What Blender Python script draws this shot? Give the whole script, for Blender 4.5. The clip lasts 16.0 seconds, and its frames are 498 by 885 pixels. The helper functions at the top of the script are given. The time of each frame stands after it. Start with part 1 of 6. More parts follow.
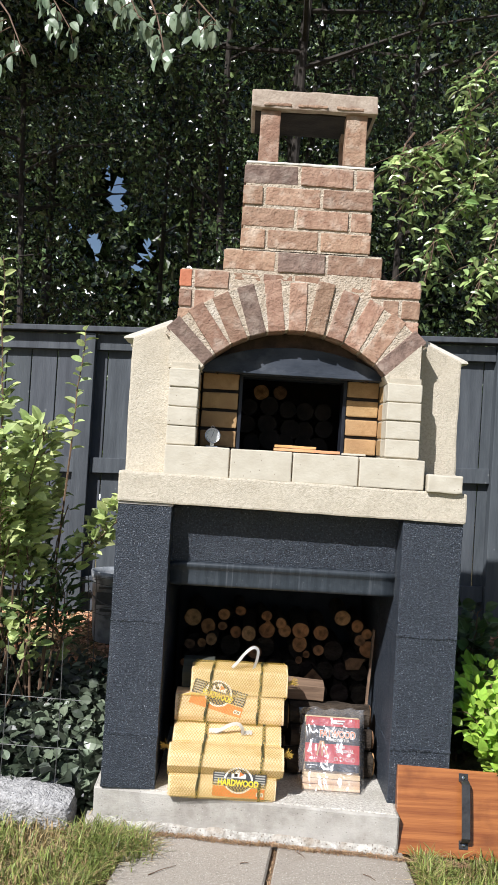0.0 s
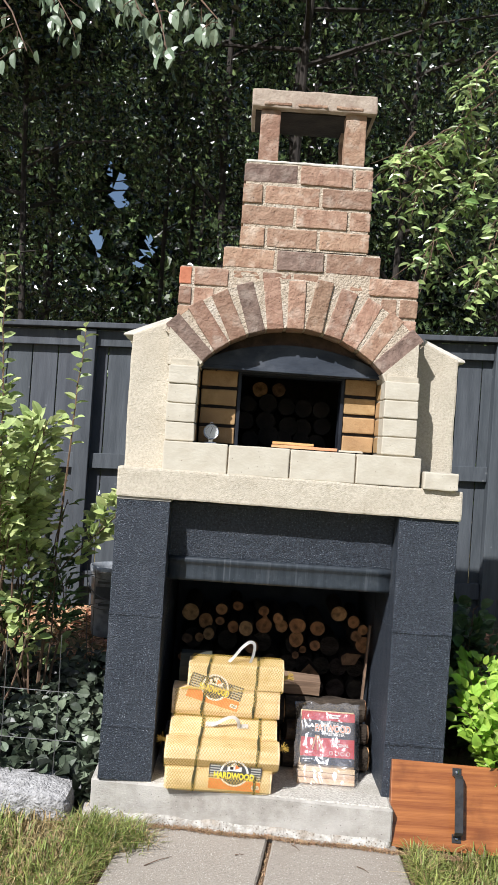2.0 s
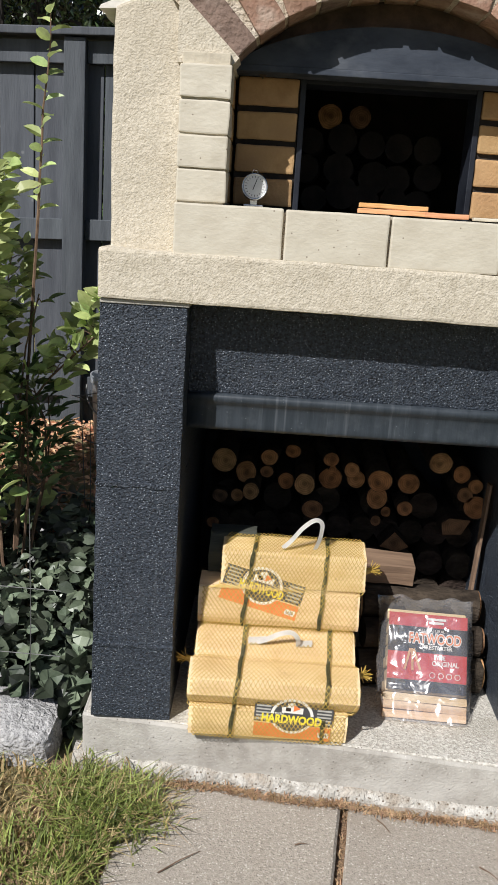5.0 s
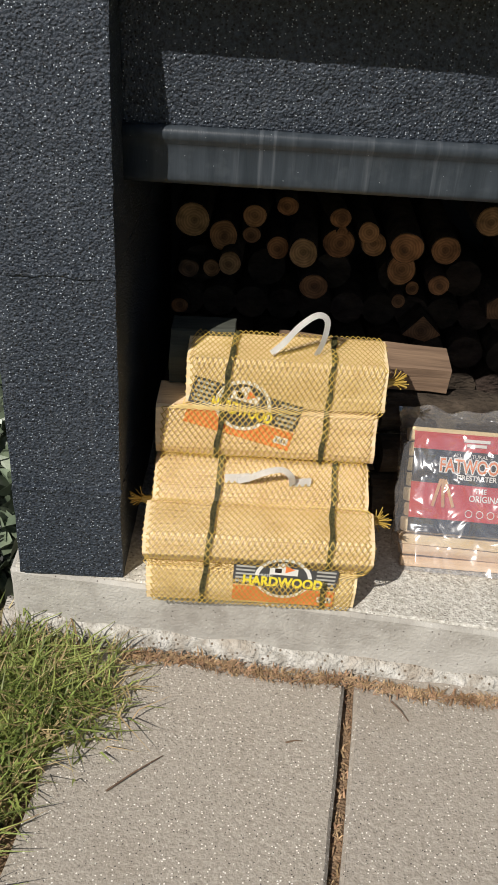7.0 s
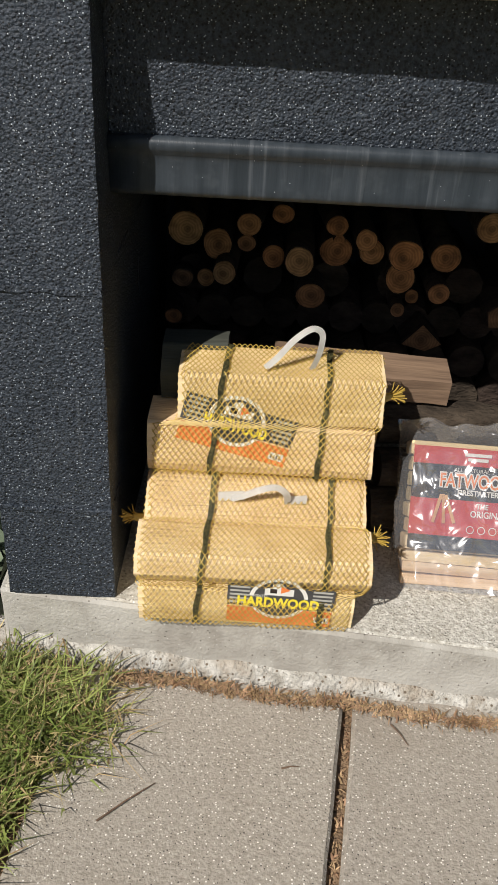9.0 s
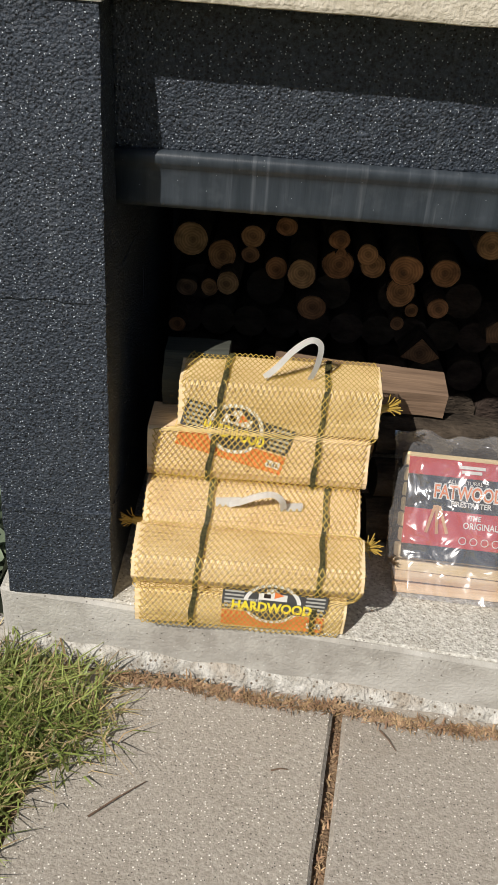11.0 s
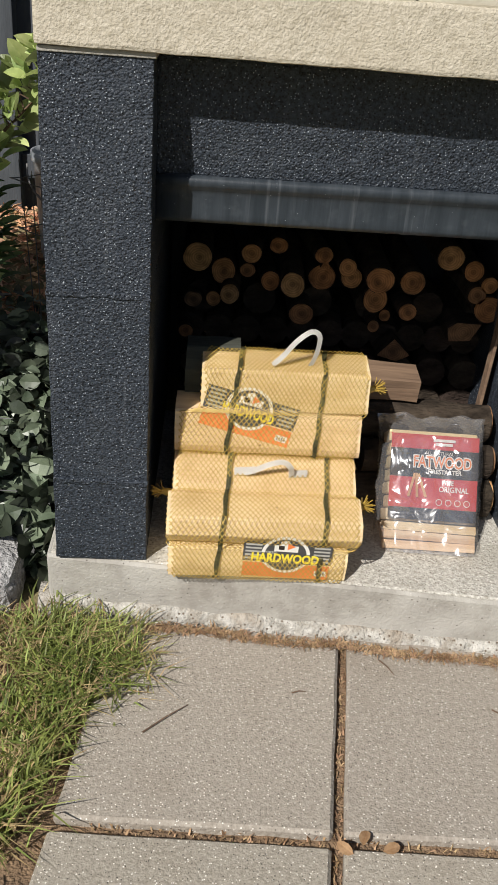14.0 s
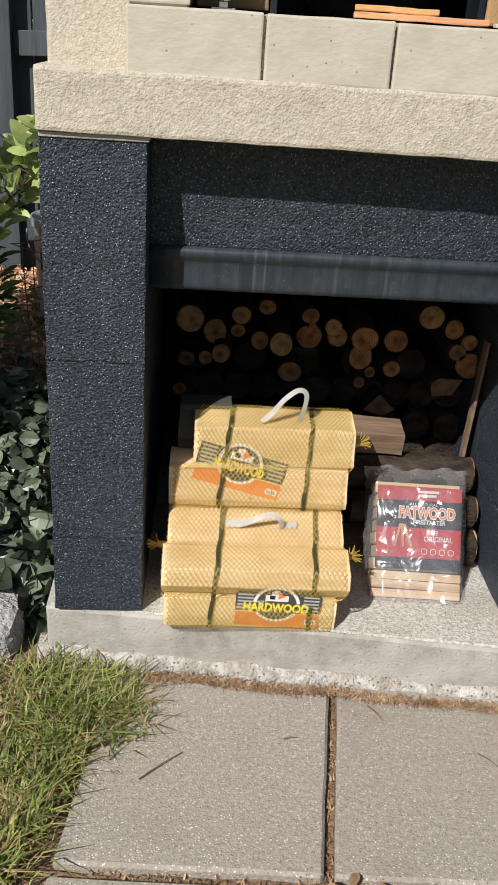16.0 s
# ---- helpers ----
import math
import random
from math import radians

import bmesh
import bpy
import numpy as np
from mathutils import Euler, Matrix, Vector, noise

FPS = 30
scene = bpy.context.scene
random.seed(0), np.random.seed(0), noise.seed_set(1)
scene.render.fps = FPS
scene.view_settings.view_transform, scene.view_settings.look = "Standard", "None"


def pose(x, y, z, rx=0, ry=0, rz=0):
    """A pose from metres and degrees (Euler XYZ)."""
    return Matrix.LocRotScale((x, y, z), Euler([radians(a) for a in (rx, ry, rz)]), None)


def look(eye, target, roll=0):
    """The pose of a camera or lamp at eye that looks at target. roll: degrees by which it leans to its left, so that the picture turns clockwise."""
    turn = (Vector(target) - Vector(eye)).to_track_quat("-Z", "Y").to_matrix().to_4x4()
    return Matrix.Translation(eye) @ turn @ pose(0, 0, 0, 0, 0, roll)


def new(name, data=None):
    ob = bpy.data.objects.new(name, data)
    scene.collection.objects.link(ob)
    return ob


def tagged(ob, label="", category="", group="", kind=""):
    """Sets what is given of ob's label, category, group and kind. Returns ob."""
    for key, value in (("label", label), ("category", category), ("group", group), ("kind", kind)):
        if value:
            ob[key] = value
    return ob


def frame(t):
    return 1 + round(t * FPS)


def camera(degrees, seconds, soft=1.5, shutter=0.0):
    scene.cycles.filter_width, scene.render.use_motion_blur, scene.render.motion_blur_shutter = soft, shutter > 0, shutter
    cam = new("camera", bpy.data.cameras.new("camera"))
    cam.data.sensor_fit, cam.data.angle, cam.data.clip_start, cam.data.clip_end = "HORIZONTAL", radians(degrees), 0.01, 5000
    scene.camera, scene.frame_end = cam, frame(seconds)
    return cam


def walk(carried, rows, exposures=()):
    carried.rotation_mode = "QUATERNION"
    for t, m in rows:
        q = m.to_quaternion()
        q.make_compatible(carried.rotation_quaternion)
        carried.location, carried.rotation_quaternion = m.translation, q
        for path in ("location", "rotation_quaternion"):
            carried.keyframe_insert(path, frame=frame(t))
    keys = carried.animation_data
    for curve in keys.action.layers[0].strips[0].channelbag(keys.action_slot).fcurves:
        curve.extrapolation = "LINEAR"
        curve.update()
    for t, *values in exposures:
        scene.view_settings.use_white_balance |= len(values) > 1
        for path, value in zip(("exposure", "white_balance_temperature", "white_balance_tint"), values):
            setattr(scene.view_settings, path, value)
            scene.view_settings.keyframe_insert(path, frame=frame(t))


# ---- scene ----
cam = camera(31.0, 16.0, soft=0.6)
PATH = [
    (0, (-0.199, -3.181, 1.33), (-0.178, -1.181, 1.355), 3.5),
    (0.5, (-0.199, -3.198, 1.323), (-0.181, -1.198, 1.344), 3.8),
    (1, (-0.215, -3.214, 1.318), (-0.185, -1.214, 1.342), 3.9),
    (1.5, (-0.211, -3.213, 1.327), (-0.181, -1.213, 1.346), 3.9),
    (2, (-0.19, -3.21, 1.329), (-0.17, -1.21, 1.347), 3.9),
    (2.5, (-0.187, -3.217, 1.321), (-0.149, -1.217, 1.344), 4.0),
    (3, (-0.194, -3.197, 1.314), (-0.137, -1.197, 1.323), 4.0),
    (3.5, (-0.169, -2.982, 1.322), (-0.084, -0.99, 1.175), 4.1),
    (4, (-0.08, -2.598, 1.355), (-0.031, -0.615, 1.102), 4.0),
    (4.5, (-0.143, -2.24, 1.337), (-0.191, -0.286, 0.916), 4.0),
    (5, (-0.254, -1.937, 1.341), (-0.274, -0.001, 0.838), 3.7),
    (5.2, (-0.255, -1.856, 1.308), (-0.254, 0.041, 0.677), 3.7),
    (7.3, (-0.209, -1.25, 1.232), (-0.193, 0.449, 0.177), 3.6),
    (7.5, (-0.201, -1.243, 1.235), (-0.199, 0.454, 0.178), 3.4),
    (8, (-0.182, -1.236, 1.242), (-0.185, 0.464, 0.188), 3.2),
    (8.5, (-0.18, -1.221, 1.237), (-0.178, 0.479, 0.184), 3.0),
    (9, (-0.199, -1.227, 1.241), (-0.196, 0.47, 0.182), 3.1),
    (11.5, (-0.181, -1.26, 1.266), (-0.194, 0.453, 0.233), 4.3),
    (12, (-0.178, -1.27, 1.272), (-0.192, 0.452, 0.255), 3.8),
    (12.5, (-0.177, -1.303, 1.267), (-0.188, 0.429, 0.267), 3.4),
    (13, (-0.217, -1.354, 1.29), (-0.21, 0.393, 0.315), 3.7),
    (13.5, (-0.282, -1.467, 1.29), (-0.226, 0.289, 0.333), 3.9),
    (14, (-0.321, -1.589, 1.275), (-0.211, 0.173, 0.335), 4.4),
    (14.5, (-0.323, -1.642, 1.289), (-0.213, 0.122, 0.354), 4.7),
    (15, (-0.329, -1.647, 1.299), (-0.217, 0.137, 0.402), 4.8),
    (15.5, (-0.323, -1.644, 1.312), (-0.212, 0.158, 0.451), 4.8),
    (16, (-0.313, -1.659, 1.328), (-0.201, 0.15, 0.483), 3.8),
]
walk(cam, [(t, look(eye, target, roll)) for t, eye, target, roll in PATH],
     [(0, 0.42, 6100, 13), (3.0, 0.42, 6100, 13), (4.5, 0.22, 6150, 13), (5.2, 0.14, 6300, 12), (7.3, -0.03, 6550, 11), (13.0, -0.03, 6550, 11), (16.0, 0.04, 6400, 12)])

# ---------------------------------------------------------------- light
SUN_WAY = Vector((0.70, 1.0, -1.12)).normalized()
sun_data = bpy.data.lights.new("sun", "SUN")
sun_data.energy, sun_data.angle, sun_data.color = 5.0, radians(0.53), (1.0, 0.965, 0.905)
sun = new("sun", sun_data)
sun.matrix_world = look((-4, -6, 7), Vector((-4, -6, 7)) + SUN_WAY)
world = bpy.data.worlds.new("sky")
scene.world = world
world.use_nodes = True
wn = world.node_tree.nodes
sky = wn.new("ShaderNodeTexSky")
sky.sky_type, sky.sun_disc = "NISHITA", False
sky.sun_elevation = math.asin(-SUN_WAY.z)
sky.sun_rotation = math.atan2(-SUN_WAY.x, -SUN_WAY.y)
wn["Background"].inputs["Strength"].default_value = 0.055
world.node_tree.links.new(sky.outputs[0], wn["Background"].inputs["Color"])

# ---------------------------------------------------------------- materials
def mat(name, c1, c2, rough=0.8, scale=12.0, bump=0.25, bscale=180.0, metal=0.0, rand=0.0, spots=None, flecks=None, stain=None,
        island=False, translucent=0.0, spec=0.5, stretch=(1, 1, 1), rough2=None, dist=0.004, coat=0.0, ramp=(0.35, 0.65), grain=0.0, gscale=160.0, hue=0.015, streak=None, relief=None):
    """Two-colour noise surface with fine relief; rand: brightness from piece to piece; spots: (colour, scale, size); stain: (colour, scale, amount);
    streak: (colour, amount), runs of drips down the face; relief: (scale, height), a second, coarser and swirled relief."""
    m = bpy.data.materials.new(name)
    m.use_nodes = True
    nt = m.node_tree
    nd, ln = nt.nodes, nt.links
    bsdf = nd["Principled BSDF"]
    geo = nd.new("ShaderNodeNewGeometry")
    mp = nd.new("ShaderNodeMapping")
    mp.inputs["Scale"].default_value = stretch
    ln.new(geo.outputs["Position"], mp.inputs["Vector"])
    n1 = nd.new("ShaderNodeTexNoise")
    n1.inputs["Scale"].default_value, n1.inputs["Detail"].default_value = scale, 6
    n1.inputs["Roughness"].default_value = 0.65
    ln.new(mp.outputs[0], n1.inputs["Vector"])
    cr = nd.new("ShaderNodeValToRGB")
    cr.color_ramp.elements[0].position, cr.color_ramp.elements[1].position = ramp
    cr.color_ramp.elements[0].color, cr.color_ramp.elements[1].color = (*c1, 1), (*c2, 1)
    ln.new(n1.outputs["Fac"], cr.inputs["Fac"])
    col = cr.outputs["Color"]

    def mix(a, b, fac, kind="MIX"):
        x = nd.new("ShaderNodeMix")
        x.data_type, x.blend_type = "RGBA", kind
        for sock, v in ((x.inputs["Factor"], fac), (x.inputs["A"], a), (x.inputs["B"], b)):
            if hasattr(v, "links"):
                ln.new(v, sock)
            else:
                sock.default_value = v if isinstance(v, float) else (*v, 1)
        return x.outputs["Result"]

    if stain:
        n3 = nd.new("ShaderNodeTexNoise")
        n3.inputs["Scale"].default_value, n3.inputs["Detail"].default_value = stain[1], 5
        ln.new(geo.outputs["Position"], n3.inputs["Vector"])
        r3 = nd.new("ShaderNodeMapRange")
        r3.inputs["From Min"].default_value, r3.inputs["From Max"].default_value = 0.52, 0.68
        r3.inputs["To Max"].default_value = stain[2]
        ln.new(n3.outputs["Fac"], r3.inputs["Value"])
        col = mix(col, stain[0], r3.outputs[0])
    if streak:
        ms_ = nd.new("ShaderNodeMapping")
        ms_.inputs["Scale"].default_value = (75, 6, 3.0)
        ln.new(geo.outputs["Position"], ms_.inputs["Vector"])
        n5 = nd.new("ShaderNodeTexNoise")
        n5.inputs["Scale"].default_value, n5.inputs["Detail"].default_value = 1.0, 4
        ln.new(ms_.outputs[0], n5.inputs["Vector"])
        r5 = nd.new("ShaderNodeMapRange")
        r5.inputs["From Min"].default_value, r5.inputs["From Max"].default_value = 0.60, 0.76
        r5.inputs["To Max"].default_value = streak[1]
        ln.new(n5.outputs["Fac"], r5.inputs["Value"])
        col = mix(col, streak[0], r5.outputs[0])
    for spots in [k for k in (spots, flecks) if k]:
        vo = nd.new("ShaderNodeTexVoronoi")
        vo.inputs["Scale"].default_value = spots[1]
        ln.new(geo.outputs["Position"], vo.inputs["Vector"])
        r2 = nd.new("ShaderNodeMapRange")
        r2.inputs["From Min"].default_value, r2.inputs["From Max"].default_value = spots[2], spots[2] * 0.6
        ln.new(vo.outputs["Distance"], r2.inputs["Value"])
        col = mix(col, spots[0], r2.outputs[0])
    if rand:
        if island:
            val = geo.outputs["Random Per Island"]
        else:
            val = nd.new("ShaderNodeObjectInfo").outputs["Random"]
        rr = nd.new("ShaderNodeMapRange")
        rr.inputs["To Min"].default_value, rr.inputs["To Max"].default_value = 1 - rand, 1 + rand
        ln.new(val, rr.inputs["Value"])
        hs = nd.new("ShaderNodeHueSaturation")
        ln.new(rr.outputs[0], hs.inputs["Value"])
        hh = nd.new("ShaderNodeMapRange")
        hh.inputs["To Min"].default_value, hh.inputs["To Max"].default_value = 0.5 - hue, 0.5 + hue
        fr = nd.new("ShaderNodeMath")
        fr.operation = "FRACT"
        ml = nd.new("ShaderNodeMath")
        ml.operation = "MULTIPLY"
        ml.inputs[1].default_value = 7.31
        ln.new(val, ml.inputs[0])
        ln.new(ml.outputs[0], fr.inputs[0])
        ln.new(fr.outputs[0], hh.inputs["Value"])
        ln.new(hh.outputs[0], hs.inputs["Hue"])
        ln.new(col, hs.inputs["Color"])
        col = hs.outputs["Color"]
    ln.new(col, bsdf.inputs["Base Color"])
    bsdf.inputs["Roughness"].default_value = rough
    bsdf.inputs["Metallic"].default_value = metal
    bsdf.inputs["Specular IOR Level"].default_value = spec
    bsdf.inputs["Coat Weight"].default_value = coat
    if rough2 is not None:
        r4 = nd.new("ShaderNodeMapRange")
        r4.inputs["To Min"].default_value, r4.inputs["To Max"].default_value = rough, rough2
        ln.new(n1.outputs["Fac"], r4.inputs["Value"])
        ln.new(r4.outputs[0], bsdf.inputs["Roughness"])
    if bump:
        n2 = nd.new("ShaderNodeTexNoise")
        n2.inputs["Scale"].default_value, n2.inputs["Detail"].default_value = bscale, 4
        ln.new(mp.outputs[0], n2.inputs["Vector"])
        bp = nd.new("ShaderNodeBump")
        bp.inputs["Strength"].default_value, bp.inputs["Distance"].default_value = bump, dist
        height = n2.outputs["Fac"]
        if grain:
            vg = nd.new("ShaderNodeTexVoronoi")
            vg.inputs["Scale"].default_value = gscale
            ln.new(geo.outputs["Position"], vg.inputs["Vector"])
            sm = nd.new("ShaderNodeMath")
            sm.operation = "MULTIPLY_ADD"
            sm.inputs[1].default_value = -grain
            ln.new(vg.outputs["Distance"], sm.inputs[0])
            ln.new(height, sm.inputs[2])
            height = sm.outputs[0]
        if relief:
            n6 = nd.new("ShaderNodeTexNoise")
            n6.inputs["Scale"].default_value, n6.inputs["Detail"].default_value = relief[0], 3
            n6.inputs["Distortion"].default_value = 1.4
            ln.new(mp.outputs[0], n6.inputs["Vector"])
            s6 = nd.new("ShaderNodeMath")
            s6.operation = "MULTIPLY_ADD"
            s6.inputs[1].default_value = relief[1]
            ln.new(n6.outputs["Fac"], s6.inputs[0])
            ln.new(height, s6.inputs[2])
            height = s6.outputs[0]
        ln.new(height, bp.inputs["Height"])
        ln.new(bp.outputs[0], bsdf.inputs["Normal"])
    if translucent:
        tr = nd.new("ShaderNodeBsdfTranslucent")
        ln.new(col, tr.inputs["Color"])
        ms = nd.new("ShaderNodeMixShader")
        ms.inputs[0].default_value = translucent
        ln.new(bsdf.outputs[0], ms.inputs[1])
        ln.new(tr.outputs[0], ms.inputs[2])
        ln.new(ms.outputs[0], nd["Material Output"].inputs["Surface"])
    return m


M_STUCCO = mat("cream_stucco", (0.40, 0.352, 0.262), (0.58, 0.525, 0.42), 0.9, 120, 0.6, 230, dist=0.005, stain=((0.46, 0.40, 0.30), 5, 0.4), grain=0.07, gscale=120, ramp=(0.28, 0.60), relief=(30, 0.8))
M_CREAMBRICK = mat("cream_painted_brick", (0.49, 0.445, 0.35), (0.565, 0.525, 0.425), 0.65, 22, 0.25, 110, stretch=(0.7, 1, 1.2), spots=((0.24, 0.20, 0.15), 38, 0.08), stain=((0.43, 0.385, 0.295), 9, 0.35), relief=(20, 0.2))
M_CAPWHITE = mat("pale_mortar_cap", (0.58, 0.55, 0.48), (0.72, 0.69, 0.62), 0.9, 20, 0.5, 90)
# pale spots paint in sun glints, black flecks the shade in pits
M_DARKBLOCK = mat("dark_painted_block", (0.009, 0.012, 0.0175), (0.052, 0.065, 0.085), 0.38, 150, 0.9, 300, dist=0.0036, rough2=0.6, spec=0.36, grain=0.7, gscale=200, spots=((0.40, 0.44, 0.48), 165, 0.195), flecks=((0.003, 0.004, 0.006), 140, 0.27), stain=((0.06, 0.07, 0.085), 7, 0.3), streak=((0.13, 0.14, 0.15), 0.25))
M_DARKSMOOTH = mat("dark_painted_smooth", (0.014, 0.018, 0.026), (0.028, 0.034, 0.045), 0.6, 10, 0.4, 90, spec=0.25)
M_STEEL = mat("dark_painted_steel", (0.024, 0.031, 0.038), (0.042, 0.051, 0.061), 0.36, 8, 0.12, 90, rough2=0.46, stretch=(6, 1, 0.4), spec=0.3, stain=((0.09, 0.10, 0.11), 45, 0.2), streak=((0.21, 0.225, 0.245), 0.3), spots=((0.30, 0.32, 0.34), 60, 0.05))
M_BLACKSTEEL = mat("blackened_steel", (0.008, 0.010, 0.016), (0.022, 0.026, 0.036), 0.5, 9, 0.2, 80, spec=0.3, stretch=(0.4, 1, 1))
M_PLATE = mat("dark_mill_steel", (0.030, 0.037, 0.050), (0.060, 0.070, 0.088), 0.7, 14, 0.3, 70, spec=0.1, stretch=(0.4, 1, 1), stain=((0.15, 0.16, 0.175), 10, 0.4))
M_BRICK = mat("red_brick", (0.255, 0.145, 0.094), (0.385, 0.25, 0.172), 0.92, 26, 0.9, 110, rand=0.20, hue=0.006, dist=0.005, stain=((0.54, 0.44, 0.35), 17, 0.6), grain=0.12, gscale=60, flecks=((0.13, 0.075, 0.055), 48, 0.12), relief=(16, 1.6))
M_DARKBRICK = mat("dark_brown_brick", (0.145, 0.098, 0.076), (0.25, 0.175, 0.135), 0.92, 26, 0.9, 110, rand=0.12, hue=0.006, dist=0.005, stain=((0.42, 0.345, 0.28), 17, 0.5), grain=0.12, gscale=60, relief=(16, 1.6))
M_ORANGEBRICK = mat("orange_brick", (0.42, 0.14, 0.07), (0.52, 0.20, 0.11), 0.9, 25, 0.5, 110)
M_MORTAR = mat("pale_mortar", (0.40, 0.325, 0.24), (0.57, 0.485, 0.375), 0.95, 60, 1.0, 170, dist=0.007, stain=((0.66, 0.61, 0.53), 16, 0.45), spots=((0.24, 0.185, 0.135), 70, 0.15), relief=(45, 0.8))
M_FIREBRICK = mat("yellow_firebrick", (0.33, 0.20, 0.085), (0.47, 0.31, 0.145), 0.85, 18, 0.4, 140, rand=0.15, hue=0.006, stain=((0.24, 0.13, 0.06), 9, 0.45))
# sooty oven brick; on the logs inside, the oven's shade put into colour
M_SOOTSHADE = mat("soot_and_shade_black", (0.012, 0.010, 0.009), (0.035, 0.028, 0.022), 0.95, 12, 0.5, 90)
M_CONCRETE = mat("grey_concrete", (0.285, 0.265, 0.23), (0.43, 0.41, 0.365), 0.92, 14, 0.6, 170, spots=((0.10, 0.085, 0.07), 60, 0.11), flecks=((0.55, 0.53, 0.49), 95, 0.13), stain=((0.48, 0.46, 0.42), 6, 0.5), relief=(30, 0.35))
M_CONCRETE_TOP = mat("pale_speckled_concrete", (0.34, 0.315, 0.265), (0.68, 0.655, 0.59), 0.92, 130, 0.9, 200, spots=((0.13, 0.11, 0.09), 120, 0.20), flecks=((0.76, 0.74, 0.68), 100, 0.20), stain=((0.36, 0.33, 0.27), 6, 0.5))
M_SPILL = mat("white_concrete_spill", (0.30, 0.275, 0.23), (0.62, 0.595, 0.54), 0.95, 40, 1.0, 150, dist=0.009, spots=((0.15, 0.115, 0.08), 85, 0.25), stain=((0.27, 0.20, 0.13), 11, 0.6), relief=(30, 1.2))
M_NEEDLE = mat("brown_needles", (0.20, 0.115, 0.055), (0.42, 0.28, 0.16), 0.8, 20, 0, rand=0.4, island=True)
M_PAVER = mat("grey_paver", (0.265, 0.238, 0.190), (0.405, 0.370, 0.305), 0.93, 120, 0.55, 230, rand=0.05, spots=((0.74, 0.71, 0.63), 125, 0.215), flecks=((0.085, 0.072, 0.06), 115, 0.18), stain=((0.26, 0.225, 0.17), 3.4, 0.5), relief=(60, 0.5))
M_SOIL = mat("dry_soil_and_needles", (0.15, 0.095, 0.055), (0.33, 0.22, 0.13), 0.95, 60, 1.0, 150, dist=0.01, stain=((0.07, 0.045, 0.03), 9, 0.6))
M_LAWN = mat("lawn_soil", (0.14, 0.12, 0.05), (0.27, 0.215, 0.11), 0.95, 18, 0.8, 120, dist=0.01, stain=((0.08, 0.10, 0.03), 6, 0.7))
M_MULCH = mat("bark_mulch", (0.40, 0.21, 0.115), (0.70, 0.45, 0.28), 0.95, 30, 0.6, 90, rand=0.55, island=True, dist=0.01)
M_FENCE = mat("charcoal_fence_stain", (0.044, 0.051, 0.060), (0.078, 0.088, 0.099), 0.7, 7, 0.4, 60, stretch=(3, 3, 0.35), rand=0.14, spots=((0.13, 0.14, 0.145), 7, 0.07))
M_GRASS = mat("grass_blades", (0.148, 0.192, 0.040), (0.34, 0.385, 0.118), 0.5, 5, 0, rand=0.6, island=True, translucent=0.28, spec=0.4)
M_STRAW = mat("dry_grass_blades", (0.36, 0.26, 0.125), (0.55, 0.43, 0.23), 0.7, 8, 0, rand=0.4, island=True, translucent=0.2, spec=0.2)
M_BUSH = mat("yellow_green_leaf", (0.27, 0.36, 0.115), (0.58, 0.65, 0.29), 0.36, 6, 0, rand=0.5, island=True, translucent=0.32, spec=0.6)
M_BUSHDARK = mat("dark_green_leaf", (0.050, 0.095, 0.032), (0.115, 0.175, 0.065), 0.4, 6, 0, rand=0.5, island=True, translucent=0.25, spec=0.5)
M_BRIGHT = mat("bright_green_leaf", (0.30, 0.50, 0.055), (0.50, 0.70, 0.14), 0.42, 8, 0, rand=0.40, island=True, translucent=0.36, spec=0.5)
M_COVER = mat("ground_cover_leaf", (0.035, 0.050, 0.030), (0.14, 0.17, 0.115), 0.40, 8, 0, rand=0.95, island=True, translucent=0.10, spec=0.6)
# near-black to bright leaves: woodland shade and sun flecks put into the colour
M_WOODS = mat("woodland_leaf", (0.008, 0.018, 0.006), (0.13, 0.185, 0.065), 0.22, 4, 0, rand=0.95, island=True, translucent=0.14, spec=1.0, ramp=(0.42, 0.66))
M_PALELEAF = mat("pale_hanging_leaf", (0.18, 0.25, 0.15), (0.32, 0.39, 0.27), 0.28, 8, 0, rand=0.3, island=True, translucent=0.3, spec=0.8)
M_VINE = mat("vine_leaf", (0.17, 0.28, 0.075), (0.50, 0.61, 0.26), 0.34, 5, 0, rand=0.65, island=True, translucent=0.28, spec=0.65)
M_BARK = mat("tree_bark", (0.018, 0.014, 0.011), (0.045, 0.036, 0.028), 0.9, 10, 0.8, 40, stretch=(3, 3, 0.5), dist=0.01)
M_TWIG = mat("brown_twig", (0.09, 0.055, 0.035), (0.19, 0.12, 0.075), 0.8, 20, 0.3, 90)
M_LOGBARK = mat("log_bark", (0.022, 0.016, 0.012), (0.070, 0.052, 0.039), 0.95, 16, 1.0, 70, stretch=(1, 2, 2), rand=0.2, dist=0.008, spec=0.2)
M_SPLIT = mat("pale_split_wood", (0.60, 0.39, 0.20), (0.84, 0.64, 0.41), 0.78, 14, 0.6, 60, stretch=(0.25, 2.4, 2.4), rand=0.10, dist=0.004, ramp=(0.25, 0.60), stain=((0.54, 0.33, 0.15), 22, 0.4), spots=((0.30, 0.17, 0.08), 22, 0.07))
M_SPLITGREY = mat("weathered_split_wood", (0.14, 0.088, 0.056), (0.26, 0.17, 0.108), 0.85, 10, 0.5, 40, stretch=(0.25, 4, 4))
M_DARKWOOD = mat("grey_green_split_wood", (0.032, 0.036, 0.028), (0.070, 0.073, 0.056), 0.85, 10, 0.5, 40, stretch=(0.25, 4, 4))
